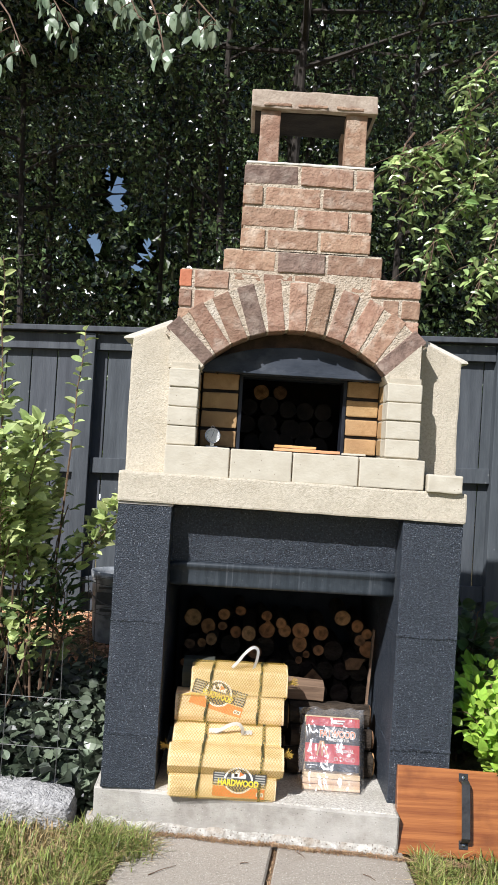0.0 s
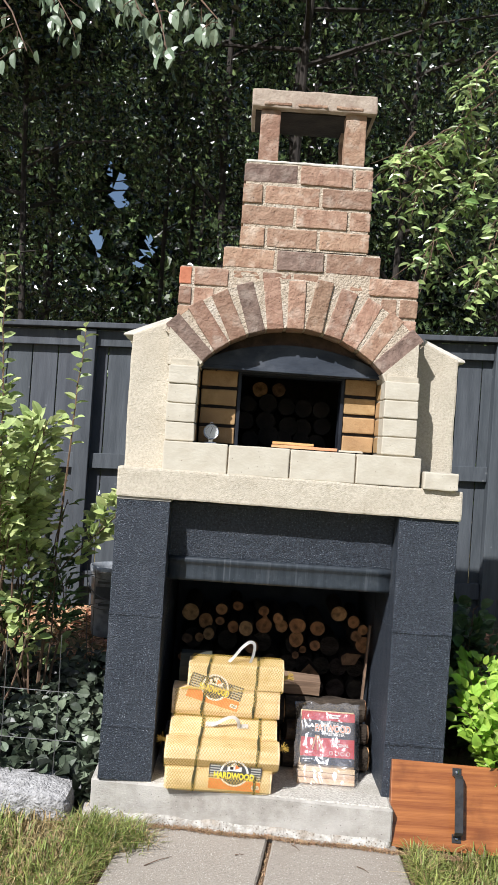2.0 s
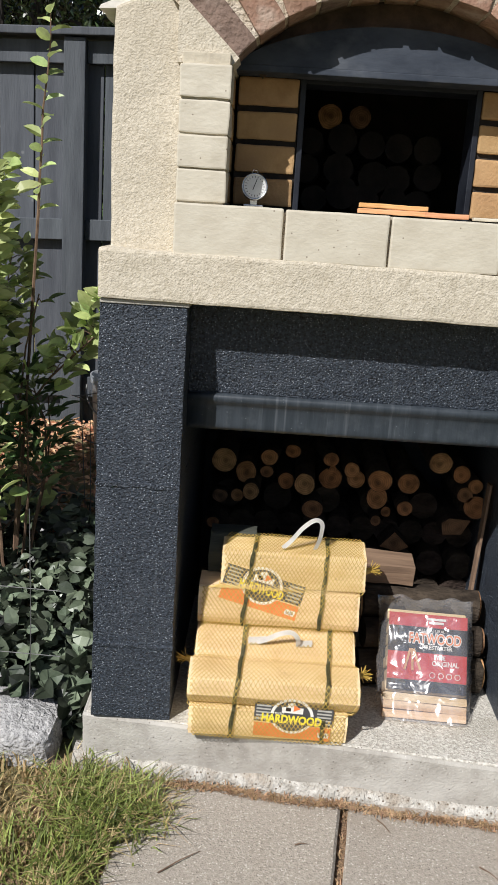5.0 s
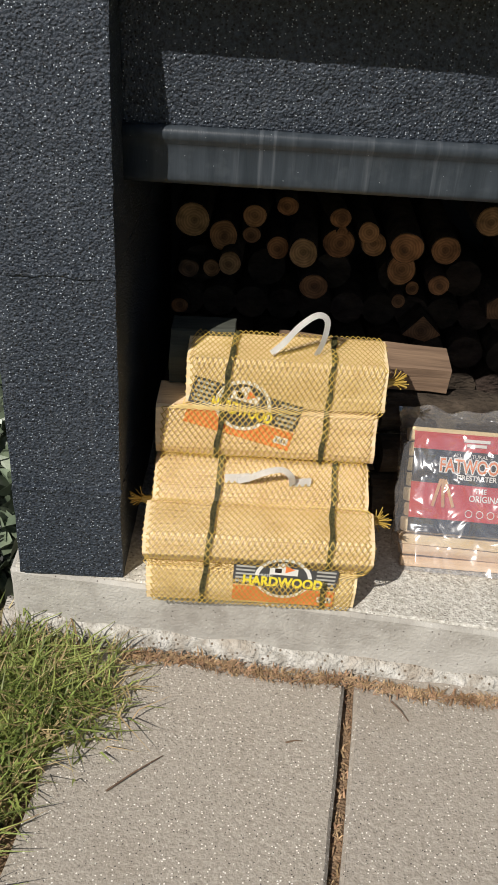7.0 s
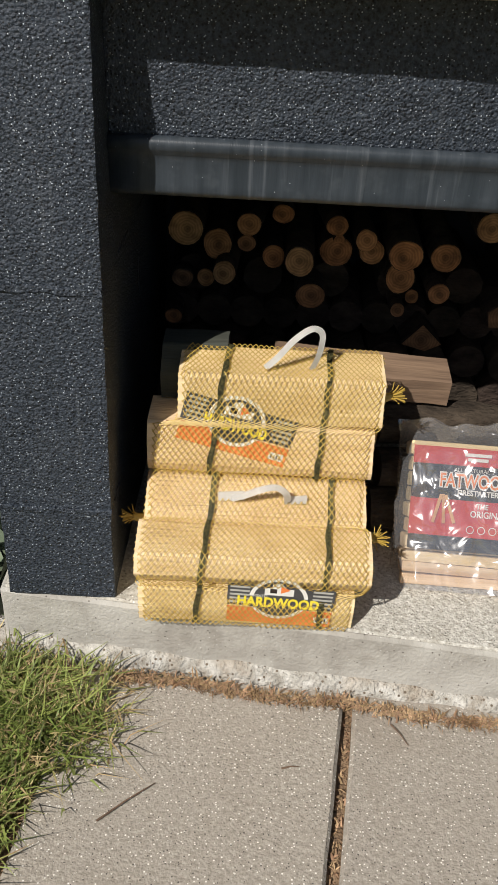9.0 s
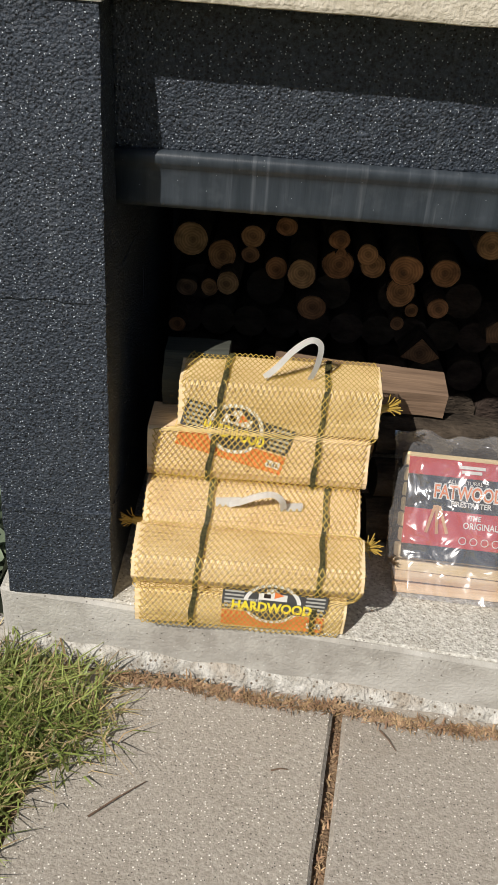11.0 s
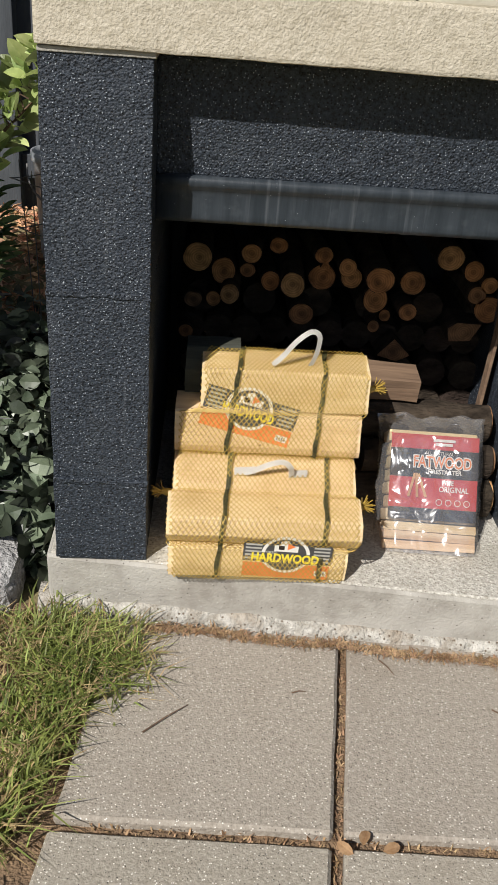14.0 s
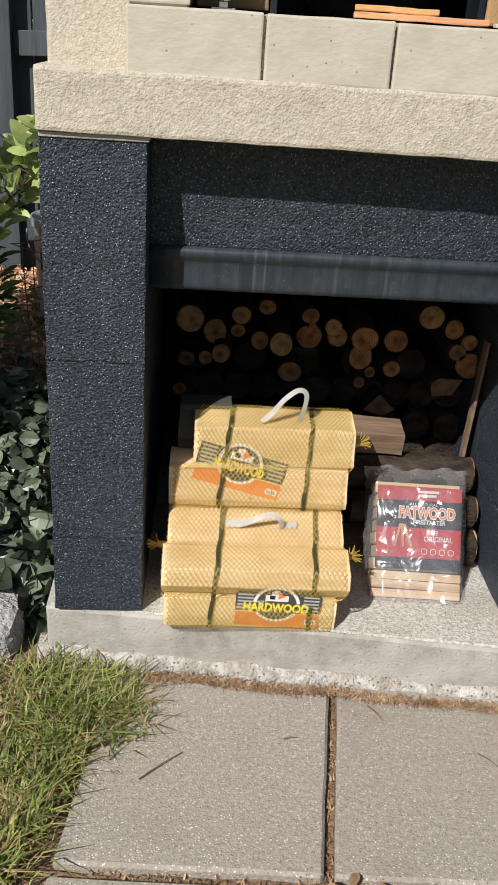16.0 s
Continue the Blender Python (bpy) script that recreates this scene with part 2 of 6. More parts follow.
M_NET = mat("yellow_netting", (0.42, 0.27, 0.04), (0.55, 0.38, 0.09), 0.45, 30, 0)
M_NETDARK = mat("dark_net_band", (0.035, 0.035, 0.015), (0.17, 0.15, 0.06), 0.6, 220, 0, ramp=(0.42, 0.58))
M_WHITE = mat("white_plastic_strap", (0.74, 0.73, 0.70), (0.84, 0.83, 0.80), 0.45, 30, 0)
M_LABELDARK = mat("label_charcoal", (0.05, 0.05, 0.05), (0.075, 0.075, 0.075), 0.5, 40, 0)
M_LABELORANGE = mat("label_orange", (0.78, 0.20, 0.045), (0.85, 0.25, 0.07), 0.5, 40, 0)
M_LABELWHITE = mat("label_white", (0.74, 0.72, 0.66), (0.82, 0.80, 0.74), 0.5, 40, 0)
M_LABELYELLOW = mat("label_yellow", (0.82, 0.66, 0.03), (0.88, 0.72, 0.06), 0.5, 40, 0)
M_LABELGREY = mat("label_grey_print", (0.40, 0.39, 0.35), (0.48, 0.47, 0.42), 0.5, 40, 0)
M_RED = mat("glossy_red_film", (0.52, 0.035, 0.035), (0.60, 0.055, 0.05), 0.22, 20, 0.2, 25, coat=0.6, dist=0.01)
M_BLACKFILM = mat("glossy_black_film", (0.012, 0.011, 0.012), (0.025, 0.022, 0.024), 0.22, 20, 0.2, 25, coat=0.6, dist=0.01)
M_PINKWOOD = mat("resinous_kindling", (0.62, 0.43, 0.22), (0.84, 0.67, 0.42), 0.7, 14, 0.4, 40, stretch=(0.25, 4, 4), rand=0.18)
M_ORANGEWOOD = mat("orange_kindling", (0.56, 0.27, 0.10), (0.74, 0.44, 0.21), 0.6, 14, 0.4, 40, stretch=(0.25, 4, 4), rand=0.15)
M_DOORWOOD = mat("varnished_red_wood", (0.215, 0.066, 0.020), (0.40, 0.150, 0.045), 0.32, 7, 0.25, 50, stretch=(0.3, 6, 9), coat=0.25, stain=((0.13, 0.040, 0.014), 9, 0.6))
M_IRON = mat("grey_iron_handle", (0.035, 0.035, 0.037), (0.065, 0.064, 0.064), 0.42, 20, 0.3, 90, metal=0.4)
M_CHROME = mat("brushed_steel_dial", (0.55, 0.55, 0.55), (0.70, 0.70, 0.70), 0.25, 20, 0, metal=1.0)
M_DIAL = mat("pale_dial_face", (0.62, 0.63, 0.62), (0.70, 0.71, 0.70), 0.4, 20, 0)
M_BUCKET = mat("pale_grey_bucket", (0.20, 0.22, 0.24), (0.40, 0.42, 0.44), 0.4, 20, 0.1, 40, stain=((0.08, 0.09, 0.10), 14, 0.8))
M_WIRE = mat("grey_wire", (0.10, 0.10, 0.10), (0.16, 0.16, 0.155), 0.5, 40, 0, metal=0.3)
M_ROCK = mat("grey_rough_concrete_block", (0.26, 0.255, 0.25), (0.50, 0.49, 0.48), 0.95, 60, 1.0, 110, dist=0.012, spots=((0.70, 0.69, 0.67), 70, 0.15), flecks=((0.10, 0.10, 0.10), 60, 0.16))

# brick behind the arch, with the shade it stands in mixed into the brown
M_SHADEBRICK = mat("shaded_brown_brick", (0.075, 0.050, 0.036), (0.15, 0.10, 0.072), 0.92, 20, 0.8, 80, stain=((0.03, 0.024, 0.02), 9, 0.6))
M_DRYLEAF = mat("dry_brown_leaf", (0.34, 0.20, 0.10), (0.52, 0.34, 0.19), 0.75, 60, 0.3, 120, translucent=0.2)
M_CAPSTONE = mat("weathered_cap", (0.30, 0.235, 0.18), (0.47, 0.39, 0.31), 0.92, 25, 0.6, 120, stain=((0.24, 0.15, 0.11), 12, 0.6))
M_CREAMMORTAR = mat("cream_painted_joint", (0.44, 0.39, 0.30), (0.54, 0.49, 0.38), 0.85, 14, 0.5, 90)


def end_grain_material():
    """Sawn log ends: rings round the heart, a dark core and checks, browner or paler from log to log."""
    m = bpy.data.materials.new("log_end_grain")
    m.use_nodes = True
    nd, ln = m.node_tree.nodes, m.node_tree.links
    bsdf = nd["Principled BSDF"]
    bsdf.inputs["Roughness"].default_value = 0.85
    co = nd.new("ShaderNodeTexCoord")
    info = nd.new("ShaderNodeObjectInfo")
    wave = nd.new("ShaderNodeTexWave")
    wave.wave_type, wave.rings_direction = "RINGS", "Y"
    wave.inputs["Scale"].default_value, wave.inputs["Distortion"].default_value = 55, 3.5
    wave.inputs["Detail"].default_value, wave.inputs["Detail Scale"].default_value = 3, 1.5
    ln.new(co.outputs["Object"], wave.inputs["Vector"])
    tone = nd.new("ShaderNodeValToRGB")
    tone.color_ramp.elements.new(0.5)
    for k, c in enumerate(((0.17, 0.098, 0.052), (0.38, 0.165, 0.058), (0.42, 0.245, 0.105))):
        tone.color_ramp.elements[k].color = (*c, 1)
    ln.new(info.outputs["Random"], tone.inputs["Fac"])
    noisy = nd.new("ShaderNodeTexNoise")
    noisy.inputs["Scale"].default_value, noisy.inputs["Detail"].default_value = 38, 5
    geo = nd.new("ShaderNodeNewGeometry")
    ln.new(geo.outputs["Position"], noisy.inputs["Vector"])
    def times(a, b_socket, low, high, lo=0.0, hi=1.0):
        r = nd.new("ShaderNodeMapRange")
        r.inputs["From Min"].default_value, r.inputs["From Max"].default_value = lo, hi
        r.inputs["To Min"].default_value, r.inputs["To Max"].default_value = low, high
        ln.new(b_socket, r.inputs["Value"])
        x = nd.new("ShaderNodeMix")
        x.data_type, x.blend_type = "RGBA", "MULTIPLY"
        x.inputs["Factor"].default_value = 1.0
        ln.new(a, x.inputs["A"])
        ln.new(r.outputs[0], x.inputs["B"])
        return x.outputs["Result"]
    col = times(tone.outputs["Color"], wave.outputs["Color"], 0.74, 1.08)
    col = times(col, noisy.outputs["Fac"], 0.45, 1.25, 0.3, 0.62)
    far = nd.new("ShaderNodeVectorMath")
    far.operation = "LENGTH"
    ln.new(co.outputs["Object"], far.inputs[0])
    col = times(col, far.outputs["Value"], 0.5, 1.0, 0.002, 0.012)
    ln.new(col, bsdf.inputs["Base Color"])
    return m


M_ENDWOOD = end_grain_material()


def film_material():
    """Clear crinkled plastic film."""
    m = bpy.data.materials.new("clear_plastic_film")
    m.use_nodes = True
    nd, ln = m.node_tree.nodes, m.node_tree.links
    out = nd["Material Output"]
    tr = nd.new("ShaderNodeBsdfTransparent")
    tr.inputs["Color"].default_value = (0.97, 0.97, 0.975, 1)
    gl = nd.new("ShaderNodeBsdfGlossy")
    gl.inputs["Roughness"].default_value = 0.2
    df = nd.new("ShaderNodeBsdfDiffuse")
    df.inputs["Color"].default_value = (0.72, 0.72, 0.74, 1)
    n = nd.new("ShaderNodeTexNoise")
    n.inputs["Scale"].default_value, n.inputs["Detail"].default_value, n.inputs["Distortion"].default_value = 17, 2, 0.8
    g = nd.new("ShaderNodeNewGeometry")
    ln.new(g.outputs["Position"], n.inputs["Vector"])
    b = nd.new("ShaderNodeBump")
    b.inputs["Strength"].default_value, b.inputs["Distance"].default_value = 1.0, 0.02
    ln.new(n.outputs["Fac"], b.inputs["Height"])
    ln.new(b.outputs[0], gl.inputs["Normal"])
    m1, m2 = nd.new("ShaderNodeMixShader"), nd.new("ShaderNodeMixShader")
    m1.inputs[0].default_value, m2.inputs[0].default_value = 0.24, 0.10
    ln.new(tr.outputs[0], m1.inputs[1])
    ln.new(gl.outputs[0], m1.inputs[2])
    ln.new(m1.outputs[0], m2.inputs[1])
    ln.new(df.outputs[0], m2.inputs[2])
    ln.new(m2.outputs[0], out.inputs["Surface"])
    return m


M_FILM = film_material()

# ---------------------------------------------------------------- helpers
rng = np.random.default_rng(7)


def thing(name, label, category, group="", kind="", at=(0, 0, 0)):
    ob = new(name)
    ob.location = at
    ob.empty_display_size = 0.05
    return tagged(ob, label, category, group, kind)


def link(name, mesh, material, parent=None, label=""):
    if material is not None and not mesh.materials:
        mesh.materials.append(material)
    ob = new(name, mesh)
    if parent is not None:
        ob.parent = parent
        p, off = parent, Vector((0, 0, 0))
        while p is not None:
            off += Vector(p.location)
            p = p.parent
        ob.location = -off
    if label:
        ob["label"] = label
    return ob


def part(name, bm, material, parent=None, label="", smooth=False):
    """Links a bmesh, built in world coordinates, as one mesh object."""
    bmesh.ops.recalc_face_normals(bm, faces=bm.faces)
    me = bpy.data.meshes.new(name)
    bm.to_mesh(me)
    bm.free()
    if smooth:
        me.shade_smooth()
    return link(name, me, material, parent, label)


def wobble(bm, amount, scale, seed=0.0):
    for v in bm.verts:
        p = v.co * scale + Vector((seed, seed * 1.7, -seed))
        v.co += noise.noise_vector(p) * amount


def box(x0, x1, y0, y1, z0, z1, bevel=0.003, bm=None, m=None):
    bm = bm or bmesh.new()
    res = bmesh.ops.create_cube(bm, size=1.0)
    mm = Matrix.Translation(((x0 + x1) / 2, (y0 + y1) / 2, (z0 + z1) / 2)) @ Matrix.Diagonal((x1 - x0, y1 - y0, z1 - z0, 1))
    bmesh.ops.transform(bm, matrix=(m @ mm) if m else mm, verts=res["verts"])
    if bevel:
        edges = list({e for v in res["verts"] for e in v.link_edges})
        bmesh.ops.bevel(bm, geom=edges, offset=bevel, segments=2, affect="EDGES", profile=0.6)
    return bm


def rough_box(x0, x1, y0, y1, z0, z1, step=0.03, amount=0.003, scale=14, seed=0.0, bevel=0.006, m=None):
    """A box with worn, uneven faces."""
    bm = box(x0, x1, y0, y1, z0, z1, bevel)
    n = max(1, int(max(x1 - x0, y1 - y0, z1 - z0) / step))
    for axis, a, b in ((0, x0, x1), (1, y0, y1), (2, z0, z1)):
        k = int((b - a) / step)
        for i in range(1, k + 1):
            co = [0, 0, 0]
            no = [0, 0, 0]
            co[axis], no[axis] = a + (b - a) * i / (k + 1), 1
            bmesh.ops.bisect_plane(bm, geom=bm.verts[:] + bm.edges[:] + bm.faces[:], plane_co=co, plane_no=no)
    wobble(bm, amount, scale, seed)
    if m:
        bmesh.ops.transform(bm, matrix=m, verts=bm.verts)
    return bm


def prism(outline, axis, a, b, bevel=0.0, bm=None, cuts=0):
    """A polygon in the plane across axis ('x': (y, z); 'y': (x, z); 'z': (x, y)), drawn out from a to b."""
    bm = bm or bmesh.new()
    put = {"x": lambda p, q, s: (s, p, q), "y": lambda p, q, s: (p, s, q), "z": lambda p, q, s: (p, q, s)}[axis]
    rings = [[bm.verts.new(put(p, q, a + (b - a) * k / (cuts + 1))) for p, q in outline] for k in range(cuts + 2)]
    n = len(outline)
    for r0, r1 in zip(rings, rings[1:]):
        for i in range(n):
            bm.faces.new((r0[i], r0[(i + 1) % n], r1[(i + 1) % n], r1[i]))
    f0, f1 = bm.faces.new(rings[0]), bm.faces.new(rings[-1])
    bmesh.ops.recalc_face_normals(bm, faces=bm.faces)
    if bevel:
        edges = [e for f in (f0, f1) for e in f.edges] + [e for e in bm.edges if len(e.link_faces) == 2 and e.calc_face_angle(0) > 0.6]
        bmesh.ops.bevel(bm, geom=list(set(edges)), offset=bevel, segments=1, affect="EDGES")
    return bm


def tube(points, radius, sides=8, bm=None, taper=None):
    """A round bar along points."""
    bm = bm or bmesh.new()
    pts = [Vector(p) for p in points]
    prev = None
    for i, p in enumerate(pts):
        d = (pts[min(i + 1, len(pts) - 1)] - pts[max(i - 1, 0)]).normalized()
        u = d.orthogonal().normalized() if prev is None else (prev_u - d * prev_u.dot(d)).normalized()
        prev_u, w = u, d.cross(u)
        r = radius if taper is None else radius + (taper - radius) * i / (len(pts) - 1)
        ring = [bm.verts.new(p + (u * math.cos(a) + w * math.sin(a)) * r) for a in (2 * math.pi * k / sides for k in range(sides))]
        if prev:
            for k in range(sides):
                bm.faces.new((prev[k], prev[(k + 1) % sides], ring[(k + 1) % sides], ring[k]))
        else:
            bm.faces.new(ring[::-1])
        prev = ring
    bm.faces.new(prev)
    return bm


def lathe(profile, centre, axis=Vector((0, 0, 1)), sides=28, bm=None):
    """Turns (radius, height) pairs about an axis through centre."""
    bm = bm or bmesh.new()
    rot = axis.normalized().to_track_quat("Z", "Y").to_matrix()
    rings = []
    for r, h in profile:
        rings.append([bm.verts.new(Vector(centre) + rot @ Vector((r * math.cos(a), r * math.sin(a), h))) for a in (2 * math.pi * k / sides for k in range(sides))])
    for a, b in zip(rings, rings[1:]):
        for k in range(sides):
            bm.faces.new((a[k], a[(k + 1) % sides], b[(k + 1) % sides], b[k]))
    bm.faces.new(rings[0][::-1])
    bm.faces.new(rings[-1])
    return bm


def mesh_of(name, verts, faces, smooth=False):
    me = bpy.data.meshes.new(name)
    me.from_pydata(verts.tolist() if isinstance(verts, np.ndarray) else verts, [], faces)
    if smooth:
        me.shade_smooth()
    me.update()
    return me


LEAF = np.array([(0, 0, 0), (0, 0.4, 0), (0, 0.7, 0), (0, 1, 0), (-0.33, 0.14, 0.7), (-0.5, 0.4, 1), (-0.42, 0.7, 0.9), (-0.2, 0.9, 0.5),
                 (0.33, 0.14, 0.7), (0.5, 0.4, 1), (0.42, 0.7, 0.9), (0.2, 0.9, 0.5)])
LEAF_FACES = [(0, 1, 5, 4), (1, 2, 6, 5), (2, 3, 7, 6), (0, 8, 9, 1), (1, 9, 10, 2), (2, 10, 11, 3)]
FAR_LEAF = np.array([(0, 0, 0), (-0.5, 0.45, 1), (0, 1, 0), (0.5, 0.45, 1)])
FAR_FACES = [(0, 2, 1), (0, 3, 2)]


def leaf_mesh(name, at, size, way, width=0.55, fold=0.12, droop=0.25, far=False, up=0.6):
    """Leaves at the places given, pointing along way, faces roughly upward."""
    at, way = np.asarray(at, float), np.asarray(way, float)
    n = len(at)
    way = way / (np.linalg.norm(way, axis=1, keepdims=True) + 1e-9)
    nor = rng.normal(0, 1, (n, 3)) * (1 - up) + np.array((-0.36, -0.55, 0.75)) * up
    side = np.cross(way, nor)
    side /= np.linalg.norm(side, axis=1, keepdims=True) + 1e-9
    nor = np.cross(side, way)
    base = FAR_LEAF if far else LEAF
    size = np.broadcast_to(size, (n,))
    u, v, w = base[:, 0], base[:, 1], base[:, 2]
    vs = at[:, None, :] + size[:, None, None] * (side[:, None, :] * (u * width)[None, :, None] + way[:, None, :] * v[None, :, None]
                                                 + nor[:, None, :] * ((w * fold) - droop * v * v)[None, :, None])
    k = len(base)
    fs = [tuple(i * k + a for a in f) for i in range(n) for f in (FAR_FACES if far else LEAF_FACES)]
    return mesh_of(name, vs.reshape(-1, 3), fs)


def blob_points(n, centre, radii, shell=0.5):
    """Points in an uneven ball, more of them near its outside."""
    d = rng.normal(0, 1, (n, 3))
    d /= np.linalg.norm(d, axis=1, keepdims=True)
    r = rng.uniform(shell, 1, n) ** 0.6
    wob = np.array([0.75 + 0.5 * noise.noise(Vector(tuple(v * 2.2 + centre[0] * 3))) for v in d])
    return np.asarray(centre) + d * (r * wob)[:, None] * np.asarray(radii), d

# ---------------------------------------------------------------- ground
def ground_height(x, y):
    """Level lawn and path in front, a bed that climbs to the fence behind."""
    return 0.39 * min(1.0, max(0.0, (y - 0.12) / 1.7)) ** 0.85 - 0.035 if y > 0.12 else -0.035


def build_ground():
    xs = np.concatenate([np.linspace(-60, -3, 8), np.linspace(-2.4, 2.4, 49), np.linspace(3, 60, 8)])
    ys = np.concatenate([np.linspace(-60, -4, 8), np.linspace(-3.6, 2.4, 61), np.linspace(3, 90, 12)])
    vs, fs = [], []
    for y in ys:
        for x in xs:
            z = ground_height(x, y)
            if abs(x) < 3 and -4 < y < 3:
                z += 0.012 * noise.noise(Vector((x * 5, y * 5, 0)))
            vs.append((x, y, z))
    nx = len(xs)
    for j in range(len(ys) - 1):
        for i in range(nx - 1):
            fs.append((j * nx + i, j * nx + i + 1, (j + 1) * nx + i + 1, (j + 1) * nx + i))
    ob = link("ground", mesh_of("ground", vs, fs, True), M_LAWN)
    tagged(ob, "dry brown lawn soil rising to a planted bed", "ground", kind="structure")


build_ground()


def build_soil_strip():
    bm = rough_box(-0.72, 0.47, -1.75, 0.03, -0.06, -0.020, 0.05, 0.006, 11)
    tagged(part("soil_bed", bm, M_SOIL), "brown soil with dry needles under the paving slabs", "soil", kind="structure")


build_soil_strip()


# ---------------------------------------------------------------- the oven
oven = thing("pizza_oven", "brick and cream stucco pizza oven on a dark block stand", "pizza oven")


def build_stand():
    pad_line = lambda x: 0.012 - 0.112 * (x + 0.64)
    pad = [(-0.64, pad_line(-0.64)), (0.425, pad_line(0.425)), (0.430, -0.006), (0.625, -0.006), (0.625, 0.96), (-0.64, 0.96)]
    bm = prism(pad, "z", -0.05, 0.124, 0.006, cuts=3)
    bmesh.ops.subdivide_edges(bm, edges=[e for e in bm.edges if e.calc_length() > 0.2], cuts=12)
    wobble(bm, 0.004, 11)
    base = part("concrete_base", bm, M_CONCRETE, oven, "grey cast concrete base")
    top = [(-0.63, pad_line(-0.63) + 0.008), (0.417, pad_line(0.417) + 0.008), (0.422, 0.002), (0.617, 0.002), (0.617, 0.95), (-0.63, 0.95)]
    part("base_top", prism(top, "z", 0.118, 0.1285, 0.003), M_CONCRETE_TOP, base, "pale speckled worn top of the base")
    sp = bmesh.new()
    outer, n = [], 44
    for i in range(n + 1):
        x = -0.66 + 1.08 * i / n
        y = pad_line(x)
        outer.append((x, y - 0.012 - 0.008 * noise.noise(Vector((x * 9, 3, 0))), 0.013 + 0.009 * noise.noise(Vector((x * 13, 0, 5)))))
    rows = [[sp.verts.new((x, y + 0.05, z + 0.012)) for x, y, z in outer], [sp.verts.new((x, y + 0.012, z + 0.008)) for x, y, z in outer],
            [sp.verts.new((x, y, z)) for x, y, z in outer], [sp.verts.new((x, y - 0.018, -0.02)) for x, y, z in outer], [sp.verts.new((x, y + 0.05, -0.03)) for x, y, z in outer]]
    for a, b in zip(rows, rows[1:] + rows[:1]):
        for i in range(n):
            sp.faces.new((a[i], a[i + 1], b[i + 1], b[i]))
    sp.faces.new([r[0] for r in rows]), sp.faces.new([r[-1] for r in rows])
    part("footing", sp, M_SPILL, base, "rough white concrete footing edge", True)

    for x0, x1, seed in ((-0.615, -0.424, 1.0), (0.398, 0.612, 2.0)):
        wall = part("pillar", box(x0 + 0.004, x1 - 0.004, 0.006, 0.92, 0.126, 1.128, 0.003), M_DARKSMOOTH, oven, "dark grey painted concrete block pillar")
        for c, (za, zb) in enumerate(((0.127, 0.320), (0.3205, 0.720), (0.7205, 1.1345 if x0 < 0 else 1.1275))):
            for ya, yb, st in ((0.0, 0.40, 0.035), (0.4006, 0.92, 0.1)):
                part("concrete_block", rough_box(x0, x1, ya, yb, za, zb, st, 0.0024, 23, seed, 0.0025), M_DARKBLOCK, wall)
            if c:
                bm = rough_box(x0 - 0.0006, x1 + 0.0006, -0.0032, 0.40, za - 0.006, za + 0.005, 0.012, 0.0036, 60, seed + c, 0.002)
                part("mortar_joint", bm, M_DARKBLOCK, wall)
    part("back_wall", box(-0.424, 0.398, 0.885, 0.92, 0.126, 1.128, 0.003), M_DARKSMOOTH, oven, "dark painted rear wall of the wood store")
    bm = rough_box(-0.424, 0.398, 0.084, 0.29, 0.921, 1.128, 0.03, 0.0022, 23, 4.0)
    for v in bm.verts:
        if v.co.y < 0.12:
            v.co.y += 0.005 + 0.13 * (1.021 - v.co.z)
    part("lintel", bm, M_DARKBLOCK, oven, "rough dark painted concrete lintel, sloping inwards")
    beam = [(0.16, 0.925), (0.099, 0.925), (0.093, 0.9235), (0.089, 0.919), (0.088, 0.912), (0.091, 0.905), (0.097, 0.899), (0.0995, 0.890), (0.100, 0.872),
            (0.100, 0.856), (0.099, 0.847), (0.103, 0.838), (0.16, 0.838)]
    part("steel_beam", prism(beam, "x", -0.424, 0.398, 0, cuts=14), M_STEEL, oven, "dark painted rolled steel beam with scuffs", True)
    bm = rough_box(-0.618, 0.618, -0.012, 0.93, 1.129, 1.236, 0.022, 0.0020, 16, 9.0, 0.007)
    for v in bm.verts:
        v.co.z += 0.003 - 0.0085 * v.co.x
    part("hearth_slab", bm, M_STUCCO, oven, "cream painted rough stucco hearth slab")
    part("grey_edge", box(-0.614, -0.42, -0.0035, 0.3, 1.1275, 1.1365, 0.002), M_CONCRETE, oven, "thin bare concrete edge under the slab")


build_stand()


def brick_mesh(length, height, depth, seed):
    """One worn brick round its own centre, of the size given."""
    bm = rough_box(-length / 2, length / 2, -depth / 2, depth / 2, -height / 2, height / 2, 0.026, 0.0021, 34, seed, 0.0035)
    bmesh.ops.recalc_face_normals(bm, faces=bm.faces)
    me = bpy.data.meshes.new("brick")
    bm.to_mesh(me)
    bm.free()
    return me


def course(parent, xs, z0, z1, y0, depth, material, seed, joint=0.011, name="brick", labels=()):
    """A row of bricks whose joints' middles are xs."""
    for i, (a, b) in enumerate(zip(xs, xs[1:])):
        me = brick_mesh(b - a - joint, z1 - z0, depth, seed + i * 1.3)
        ob = link(name, me, labels[i] if i < len(labels) and labels[i] else material, parent)
        ob.matrix_basis = ob.matrix_basis @ pose((a + b) / 2, y0 + depth / 2 + 0.003 * math.sin(seed * 7 + i * 3), (z0 + z1) / 2, 0, 0.5 * math.sin(seed + i * 2.1), 0)


ARCH_C, ARCH_R, ARCH_HALF = (-0.019, 1.330), 0.451, 48.7


